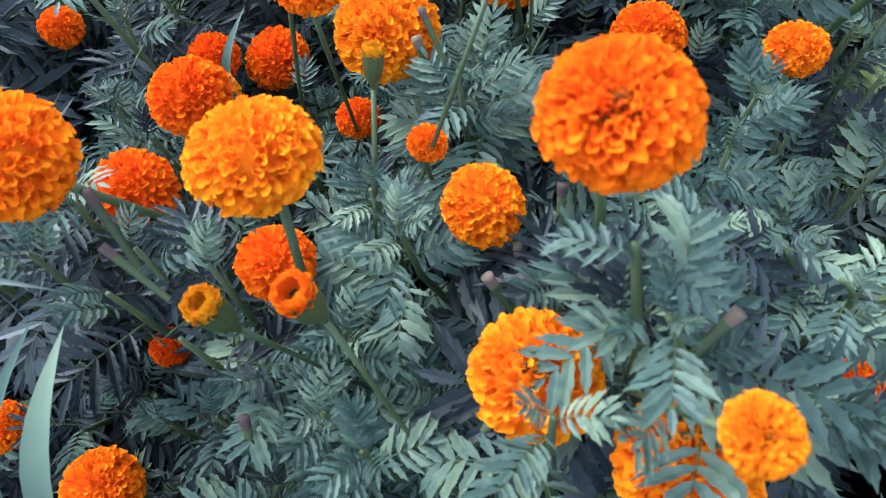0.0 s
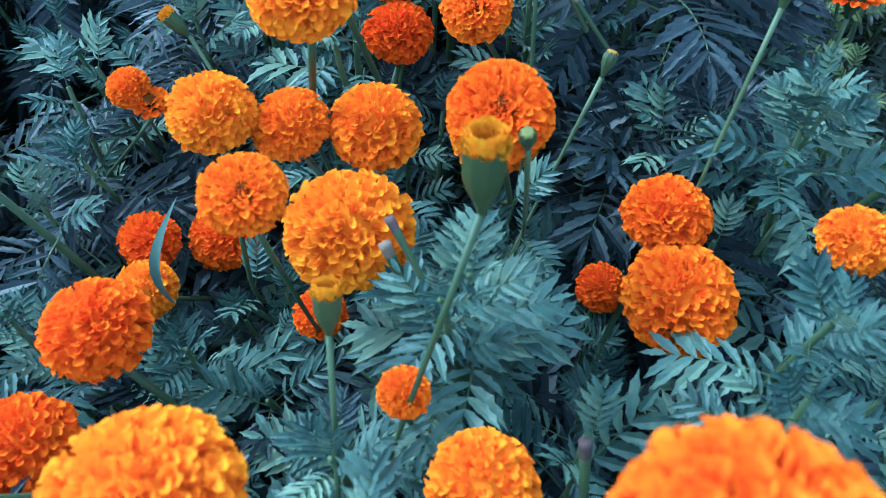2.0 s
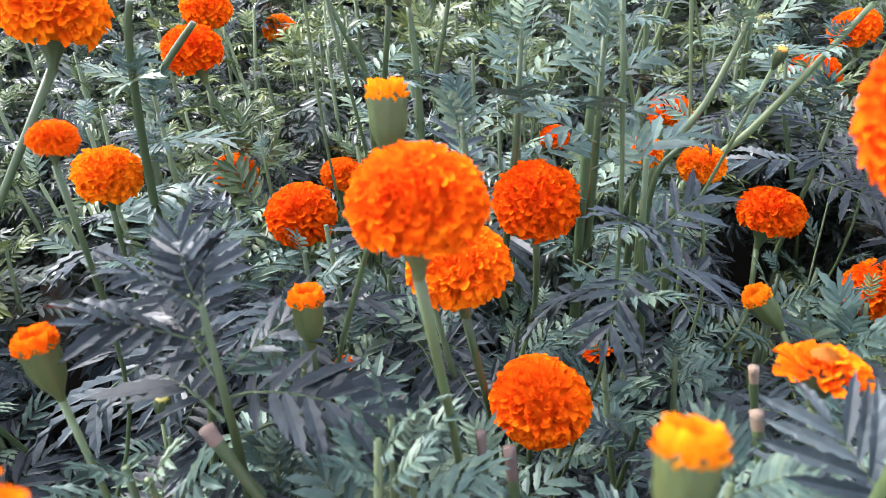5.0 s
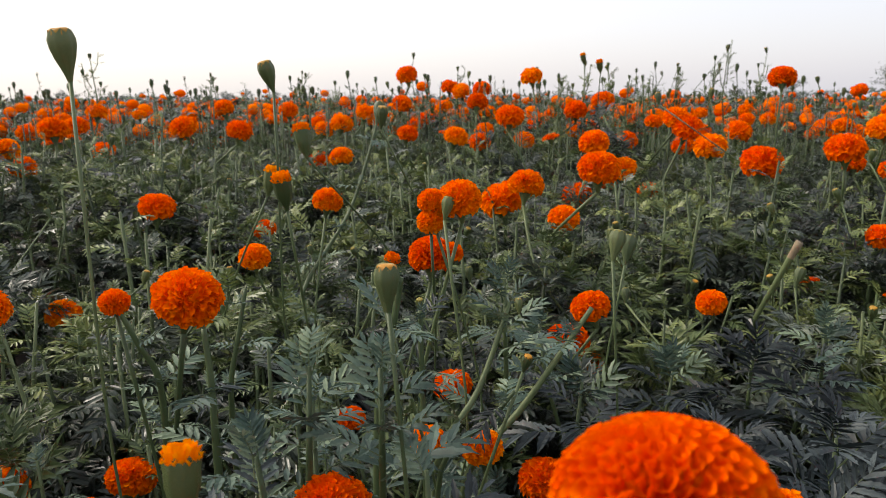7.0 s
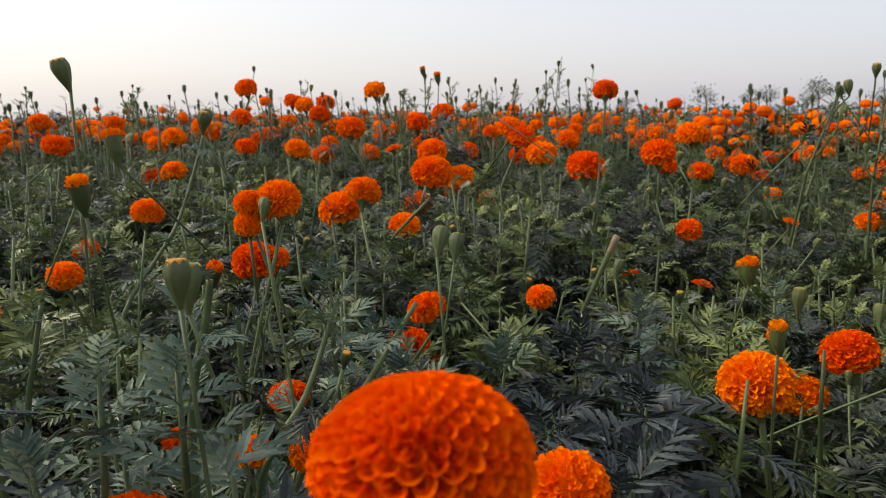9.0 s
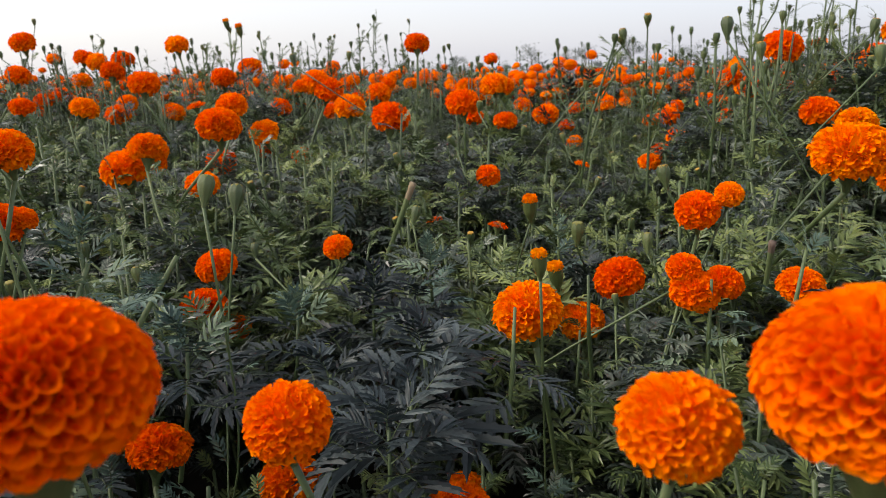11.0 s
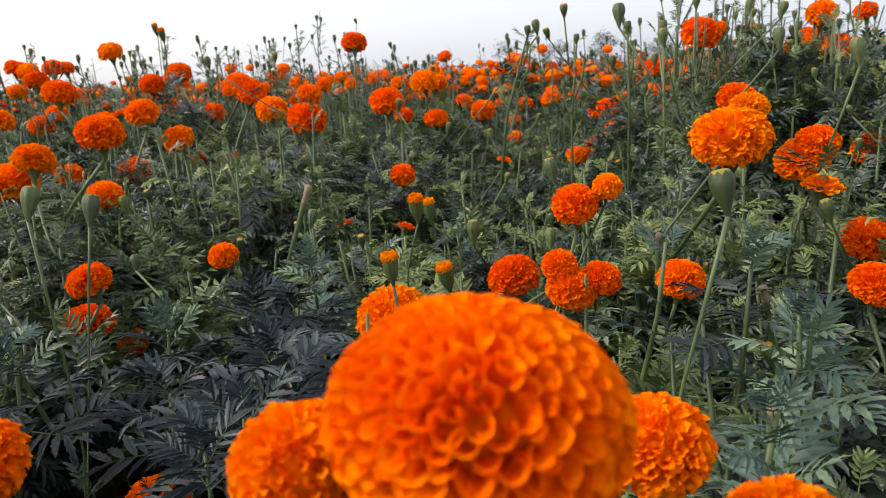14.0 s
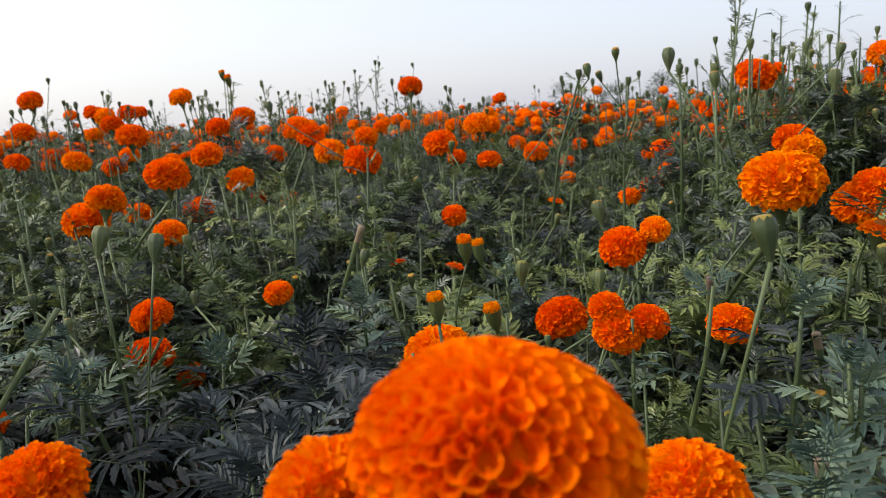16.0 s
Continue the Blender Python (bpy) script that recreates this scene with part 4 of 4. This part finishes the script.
cut_stalk((0.231, 0.746, 0.856), (0.236, 0.731, 0.816), 0.0058)
cut_stalk((0.109, 0.769, 0.823), (0.114, 0.744, 0.762), 0.0049)
cut_stalk((0.262, 0.818, 0.819), (0.269, 0.811, 0.769), 0.0055)
cut_stalk((1.168, 0.871, 0.876), (1.186, 0.884, 0.798), 0.0092)
cut_stalk((0.825, 0.567, 0.855), (0.835, 0.571, 0.798), 0.0089)
cut_stalk((1.079, 0.691, 0.859), (1.107, 0.686, 0.774), 0.0085)
cut_stalk((0.962, 1.416, 0.926), (0.932, 1.467, 0.782), 0.0116)
grass_blade((-0.074, 0.151, 0.863), (-0.062, 0.040, 0.810), 0.018)
grass_blade((-0.081, 0.457, 0.789), (-0.097, 0.415, 0.708), 0.0112)
grass_blade((-0.114, 0.161, 0.833), (-0.143, 0.054, 0.741), 0.0136)
grass_blade((-0.085, 0.171, 0.857), (-0.171, 0.170, 0.821), 0.0058)


# ---- leafy plants ----
# bare spots where the dark ground shows through: x, y, radius
GAPS = [(-0.28, 1.02, 0.07), (-0.2, 0.93, 0.06), (0.48, 0.31, 0.075), (0.04, 0.25, 0.05), (0.22, 0.14, 0.05), (-0.41, 0.71, 0.07), (-0.2, 0.57, 0.06), (0.26, 1.08, 0.07), (0.3, 0.98, 0.06), (0.56, 1.24, 0.06), (0.84, 1.07, 0.06), (-0.34, 1.93, 0.1), (-0.11, 0.57, 0.05), (-0.33, 0.52, 0.07), (-0.32, 0.8, 0.06), (0.62, 1.02, 0.07), (0.75, 1.33, 0.09), (0.85, 1.41, 0.08), (1.43, 1.96, 0.14), (1.12, 0.7, 0.07), (1.17, 1.18, 0.07), (0.03, 0.38, 0.05), (1.8, 1.7, 0.13), (0.9, 2.3, 0.13), (0.45, 1.75, 0.08), (0.94, 1.2, 0.08), (0.92, 1.32, 0.08), (0.97, 1.07, 0.07), (0.73, 1.1, 0.06), (0.6, 1.34, 0.07), (1.2, 0.74, 0.07)]



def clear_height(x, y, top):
    """Shoots stay below the heads over them, and below the camera path's sight lines."""
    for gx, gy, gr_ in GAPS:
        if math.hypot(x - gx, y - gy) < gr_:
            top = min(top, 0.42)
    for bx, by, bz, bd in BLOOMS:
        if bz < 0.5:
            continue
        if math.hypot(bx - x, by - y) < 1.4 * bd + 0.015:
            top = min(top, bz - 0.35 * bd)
        wx, wy = SIGHT_POINT.x - bx, SIGHT_POINT.y - by
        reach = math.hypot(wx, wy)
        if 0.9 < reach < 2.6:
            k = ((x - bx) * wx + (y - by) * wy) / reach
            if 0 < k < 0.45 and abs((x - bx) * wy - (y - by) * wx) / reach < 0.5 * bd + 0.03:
                top = min(top, bz - 0.45 * bd + k * (SIGHT_POINT.z - bz) / reach)
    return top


def shoot_leaves(top, root, r, count, size):
    """Leaves in pairs up a shoot: wide and hanging below, small and upright at the tip."""
    out = []
    for k in range(count):
        v = 1 - (k / count) ** 0.9
        p = root.lerp(top, 0.48 + 0.52 * v)
        az = k * 1.9 + r.uniform(-0.5, 0.5)
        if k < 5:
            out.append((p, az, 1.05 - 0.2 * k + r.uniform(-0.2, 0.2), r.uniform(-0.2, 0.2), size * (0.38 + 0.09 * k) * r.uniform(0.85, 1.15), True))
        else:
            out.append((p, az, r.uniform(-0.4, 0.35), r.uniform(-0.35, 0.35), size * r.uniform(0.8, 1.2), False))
    return out


def plant_near(x, y):
    r = random.Random(round(x * 7919 + y * 104729))
    thing = tagged(new("marigold_plant"), "bushy marigold plant with feathery blue-green leaves", "plant", "leafy marigold plants")
    base = Vector((x, y, GROUND))
    thing.location = base
    h = canopy(x, y)
    stems, inner = Shape(), Shape()
    trunk = Vector((r.uniform(-0.02, 0.02), r.uniform(-0.02, 0.02), (h - GROUND) * 0.5))
    stems.tube([ORIGIN, trunk * 0.5, trunk], [0.009, 0.008, 0.007], 7)
    for k in range(7):
        a = k * 1.05 + r.uniform(-0.4, 0.4)
        far = 0.02 if k == 0 else r.uniform(0.05, 0.15)
        tx, ty = x + far * math.cos(a), y + far * math.sin(a)
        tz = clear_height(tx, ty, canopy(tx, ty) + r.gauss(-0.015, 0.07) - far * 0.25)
        top = Vector((tx, ty, tz)) - base
        start = trunk * r.uniform(0.5, 0.95)
        midp = start.lerp(top, 0.5) + Vector((math.cos(a), math.sin(a), 0)) * 0.02
        stems.tube([start, midp, top], [0.005, 0.004, 0.0022], 6)
        for n, (p, az, pit, rol, size, young) in enumerate(shoot_leaves(top, start, r, 11, 0.088)):
            if hides_head(base + p + Vector((-math.sin(az), math.cos(az), 0.3)) * size * 0.55):
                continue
            size *= r.choice((0.8, 1.0, 1.0, 1.25))
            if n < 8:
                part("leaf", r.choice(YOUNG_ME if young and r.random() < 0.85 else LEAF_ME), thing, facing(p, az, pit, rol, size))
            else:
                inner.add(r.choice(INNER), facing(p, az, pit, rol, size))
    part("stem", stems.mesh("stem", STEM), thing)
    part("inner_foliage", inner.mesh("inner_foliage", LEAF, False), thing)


def lite_plant(seed, kind):
    """The foliage and stems of a plant farther off, its tip at z 0."""
    r, s, t, y = random.Random(seed), Shape(), Shape(), Shape()
    for k in range(8):
        a = k * 0.9 + r.uniform(-0.4, 0.4)
        far = 0.02 if k == 0 else r.uniform(0.05, 0.17)
        top = Vector((far * math.cos(a), far * math.sin(a), r.gauss(0.0, 0.045) - far * 0.25 + (0.08 if k == 2 else 0.045 if k == 4 else 0)))
        start = Vector((0, 0, -0.42))
        t.tube([start, start.lerp(top, 0.5) + Vector((0.02 * math.cos(a), 0.02 * math.sin(a), 0)), top], [0.005, 0.004, 0.0022], 5)
        for p, az, pit, rol, size, young in shoot_leaves(top, start, r, 14, 0.082 if kind is LITE else 0.076):
            (y if young and r.random() < 0.8 or k in (2, 4) and r.random() < 0.4 else s).add(r.choice(kind), facing(p, az, pit, rol, size))
    return s.mesh("foliage", LEAF_WARM_CAST, False), y.mesh("young_foliage", YOUNG_WARM_CAST, False), t.mesh("stems", STEM)


LITES = [lite_plant(200 + k, LITE) for k in range(7)]
FINES = [lite_plant(210 + k, LITE_FINE) for k in range(6)]
SPARE = [leaf(191 + k, 4, 1, 1.5, 0.15 + 0.1 * k, 2, wide=0.40) for k in range(4)]


def plant_mid(x, y, r):
    thing = tagged(new("marigold_plant"), "bushy marigold plant among others in the field", "plant", "leafy marigold plants")
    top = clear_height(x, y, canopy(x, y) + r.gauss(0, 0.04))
    thing.location = (x, y, GROUND)
    f, yg, st = r.choice(FINES if near(x, y) < 1.25 else LITES)
    m = Matrix.Translation((0, 0, top - GROUND)) @ Matrix.Rotation(r.uniform(0, 6.28), 4, "Z") @ Matrix.Scale(r.uniform(0.9, 1.2), 4)
    part("foliage", f, thing, m)
    part("young_foliage", yg, thing, m)
    part("stem", st, thing, m)


def in_view(x, y):
    """The part of the field that the walk looks over."""
    a = math.degrees(math.atan2(x - 0.2, y - 0.35))
    return -52 < a < 92


near_spots, mid_spots, rest_spots = [], [], []
step, i = 0.185, 0
for iy in range(-2, 34):
    for ix in range(-20, 30):
        x = ix * step + (0.5 * step if iy % 2 else 0) + rng.uniform(-0.05, 0.05)
        y = iy * step * 0.9 + rng.uniform(-0.05, 0.05)
        d = math.hypot(x - 0.2, y - 0.5)
        if -0.45 < x < 0.45 and -0.1 < y < 1.25:
            near_spots.append((x, y))
        elif d < 2.25 and (in_view(x, y) or x < 0.9 and d < 1.0):
            mid_spots.append((x, y))
        elif d < 4.9 and in_view(x, y):
            rest_spots.append((x, y))
for x, y in near_spots:
    plant_near(x, y)
for x, y in mid_spots:
    plant_mid(x, y, rng)
bulk, fresh, stalks = Shape(), Shape(), Shape()
for x, y in rest_spots:
    h = clear_height(x, y, canopy(x, y) + rng.gauss(0, 0.05))
    for k in range(6):
        a = k * 1.05 + rng.uniform(-0.5, 0.5)
        far = rng.uniform(0.0, 0.13)
        top = Vector((x + far * math.cos(a), y + far * math.sin(a), h - 0.2 * far + rng.gauss(0, 0.04) + (rng.uniform(0.03, 0.12) if k in (1, 4) else 0)))
        stalks.tube([top - Vector((0, 0, 0.12)), top], [0.003, 0.002], 4)
        for p, az, pit, rol, size, young in shoot_leaves(top, top - Vector((0, 0, 0.4)), rng, 8, 0.10):
            (fresh if young and rng.random() < 0.9 or rng.random() < 0.15 else bulk).add(rng.choice(SPARE), facing(p, az, pit, rol, size))
middle_field = tagged(new("marigold_rows"), "dense rows of leafy marigold plants in the middle of the field", "field", kind="stuff")
part("foliage", bulk.mesh("foliage", LEAF_WARM_CAST, False), middle_field)
part("young_foliage", fresh.mesh("young_foliage", YOUNG_WARM_CAST, False), middle_field)
part("stems", stalks.mesh("stems", STEM), middle_field)

# ---- the field farther off ----
fol, yng, hed, bud = Shape(), Shape(), Shape(), Shape()
mini = []
for k in range(4):
    s, r = Shape(), random.Random(300 + k)
    for j in range(9):
        a, up = j * 2.4, r.uniform(0.0, 0.9)
        b = Vector((r.uniform(-0.08, 0.08), r.uniform(-0.08, 0.08), r.uniform(-0.22, 0.03)))
        w = Vector((math.cos(a), math.sin(a), up)).normalized()
        sd = w.cross(Vector((0, 0, 1))).normalized()
        for q in (-0.9, 0, 0.9):
            e = (w + sd * q).normalized()
            f = e.cross(Vector((0, 0, 1))).normalized() * 0.018
            s.grid([[b, b + e * 0.01], [b + e * 0.07 - f, b + e * 0.07 + f], [b + e * 0.14 - Vector((0, 0, 0.03)), b + e * 0.145 - Vector((0, 0, 0.03))]])
    mini.append(s)
ball = Shape()
ball.lathe([(0.02, -0.36), (0.3, -0.28), (0.5, -0.02), (0.43, 0.22), (0.2, 0.37), (0.01, 0.4)], 9, 0.07, 3)
stalk = Shape()
stalk.tube([Vector((0.03, 0.01, -0.25)), Vector((0.014, 0, -0.1)), Vector((0, 0, 0))], [0.003, 0.003, 0.003], 4)
for j in range(7):
    b, e = Vector((0.02 - 0.003 * j, 0, -0.22 + 0.026 * j)), Vector((math.cos(j * 2.4), math.sin(j * 2.4), 0.5))
    f = e.cross(Vector((0, 0, 1))).normalized() * 0.008
    stalk.grid([[b, b], [b + e * 0.025 - f, b + e * 0.025 + f], [b + e * 0.055, b + e * 0.055]])
budlet = Shape()
budlet.lathe([(0.003, -0.02), (0.010, 0.0), (0.011, 0.015), (0.007, 0.026)], 6)
r = random.Random(5)
for k in range(7600):
    d = 4.0 + 26 * r.random() ** 1.7 if k < 6000 else r.uniform(28, 110)
    a = radians(r.uniform(-50, 90))
    x, y = 0.2 + d * math.sin(a), 0.4 + d * math.cos(a)
    h = 0.97 + r.gauss(0, 0.05) + (r.uniform(0.05, 0.14) if k % 5 == 0 else 0) if d > 6 else canopy(x, y) + r.gauss(0, 0.04)
    m = Matrix.Translation((x, y, h)) @ Matrix.Rotation(r.uniform(0, 6.28), 4, "Z") @ Matrix.Scale(r.uniform(0.8, 1.15) * (min(1.4, 0.45 + 0.08 * d) if d < 28 else 1.6), 4)
    (fol if r.random() < 0.75 else yng).add(mini[k % 4], m)
    if r.random() < 0.45:
        z = h + r.uniform(-0.03, 0.14)
        hed.add(ball, Matrix.Translation((x, y, z)) @ Euler((r.uniform(-0.3, 0.3), r.uniform(-0.3, 0.3), r.uniform(0, 6))).to_matrix().to_4x4() @ Matrix.Scale(r.uniform(0.055, 0.09), 4))
        bud.add(stalk, Matrix.Translation((x, y, z - 0.02)))
    elif r.random() < 0.4:
        z = h + r.uniform(0.05, 0.3)
        bud.add(stalk, Matrix.Translation((x, y, z)))
        bud.add(budlet, Matrix.Translation((x, y, z + 0.01)))
# the same rows go on beside and behind the path
for k in range(4200):
    d, a = 0.7 + 9 * r.random() ** 0.75, radians(r.uniform(88, 312))
    x, y = 0.2 + d * math.sin(a), 0.4 + d * math.cos(a)
    if -0.62 < x < 1.0 and -0.28 < y < 1.4:
        continue
    h = canopy(x, y) + r.gauss(-0.03, 0.04)
    (fol if r.random() < 0.7 else yng).add(mini[k % 4], Matrix.Translation((x, y, h)) @ Matrix.Rotation(r.uniform(0, 6.28), 4, "Z") @ Matrix.Scale(r.uniform(1.1, 1.6), 4))
    if r.random() < 0.3 and d > 1.1:
        z = h + r.uniform(0.0, 0.1)
        hed.add(ball, Matrix.Translation((x, y, z)) @ Matrix.Scale(r.uniform(0.055, 0.085), 4))
        bud.add(stalk, Matrix.Translation((x, y, z - 0.02)))
far_field = tagged(new("far_marigold_rows"), "distant rows of orange marigolds reaching the tree line", "field", kind="stuff")
part("foliage", fol.mesh("foliage", LEAF_WARM_CAST, False), far_field)
part("young_foliage", yng.mesh("young_foliage", YOUNG_WARM_CAST, False), far_field)
part("flower_heads", hed.mesh("flower_heads", PETAL, False), far_field)
part("stalks", bud.mesh("stalks", STEM, False), far_field)

# flowers between the near ones and the far rows
r = random.Random(9)
for k in range(380):
    d, a = (r.uniform(2.3, 4.3), radians(r.uniform(-42, 85))) if k % 2 else (r.uniform(1.75, 4.3), radians(r.uniform(40, 68)))
    x, y = 0.2 + d * math.sin(a), 0.4 + d * math.cos(a)
    if any(abs(bx - x) < 0.09 and abs(by - y) < 0.09 for bx, by, _, _ in BLOOMS):
        continue
    bloom("full" if k % 9 else "ragged", x, y, canopy(x, y) + r.uniform(0.02, 0.14), r.uniform(0.055, 0.085)) if k % 4 else bloom("bud", x, y, canopy(x, y) + r.uniform(0.08, 0.22), 0.02)

# closed buds on thin curved stalks among the leaves
for k in range(110):
    d, a = r.uniform(0.75, 2.4), radians(r.uniform(-20, 82))
    x, y = 0.25 + d * math.sin(a), 0.45 + d * math.cos(a)
    if any(abs(bx - x) < 0.07 and abs(by - y) < 0.07 for bx, by, _, _ in BLOOMS):
        continue
    bloom("bud", x, y, canopy(x, y) + r.uniform(0.03, 0.10), r.uniform(0.012, 0.020), lean=(r.uniform(-0.5, 0.5), r.uniform(-0.4, 0.4)))

# ---- tree line ----
def tree(x, y, h, seed):
    r = random.Random(seed)
    thing = tagged(new("tree"), "small hazy tree on the far edge of the field", "tree", "trees on the horizon")
    thing.location = (x, y, GROUND)
    s = Shape()
    s.tube([ORIGIN, Vector((0.1, 0, h * 0.3)), Vector((0.0, 0.1, h * 0.75))], [h * 0.03, h * 0.022, h * 0.006], 7)
    tops = []
    for k in range(7):
        a, z = k * 0.9 + r.uniform(-0.3, 0.3), h * r.uniform(0.35, 0.65)
        e = Vector((math.cos(a), math.sin(a), 0)) * h * r.uniform(0.15, 0.33) + Vector((0, 0, z + h * r.uniform(0.1, 0.3)))
        s.tube([Vector((0.05, 0.05, z)), e * 0.55 + Vector((0, 0, z * 0.45)), e], [h * 0.012, h * 0.008, h * 0.003], 5)
        tops.append(e)
    tops.append(Vector((0, 0, h * 0.9)))
    part("trunk", s.mesh("trunk", BARK), thing)
    c = Shape()
    for e in tops:
        for k in range(70):
            p = e + Vector((r.gauss(0, 1), r.gauss(0, 1), r.gauss(0, 0.8))) * h * 0.085
            u = Vector((r.uniform(-1, 1), r.uniform(-1, 1), r.uniform(-1, 1))).normalized()
            w = u.orthogonal().normalized() * h * 0.015
            c.grid([[p - w, p + w], [p + u * h * 0.04 - w * 0.6, p + u * h * 0.04 + w * 0.6]])
    part("crown", c.mesh("crown", FAR, False), thing)


for k in range(64):
    a = radians(-48 + 2.2 * k + rng.uniform(-1.4, 1.4))
    d = rng.uniform(140, 200)
    tall = (3.8, 4.6, 5.4, 6.4) if radians(46) < a < radians(72) else (3.0, 3.6, 4.2) if a > radians(36) else (2.4, 2.8, 3.2)
    tree(d * math.sin(a), d * math.cos(a), rng.choice(tall) * rng.uniform(0.8, 1.15), 400 + k)

hedge, r = Shape(), random.Random(77)
for k in range(5200):
    a, d = radians(r.uniform(-52, 95)), r.uniform(150, 185)
    tall = 1.5 + 0.7 * noise.noise(Vector((a * 14, 0.3, 0))) + (0.9 if a > radians(36) else 0.0)
    p = Vector((d * math.sin(a), d * math.cos(a), GROUND + tall * r.random() ** 0.7))
    u = Vector((r.uniform(-1, 1), r.uniform(-1, 1), r.uniform(-0.6, 1))).normalized()
    w = u.orthogonal().normalized() * 0.28
    hedge.grid([[p - w * 0.5, p + w * 0.5], [p + u * 0.45 - w, p + u * 0.45 + w], [p + u * 0.9, p + u * 0.9]])
tagged(new("far_hedge", hedge.mesh("far_hedge", FAR, False)), "low uneven hedge of grey-green, haze-tinted bushes at the field's far edge", "hedge", kind="stuff")
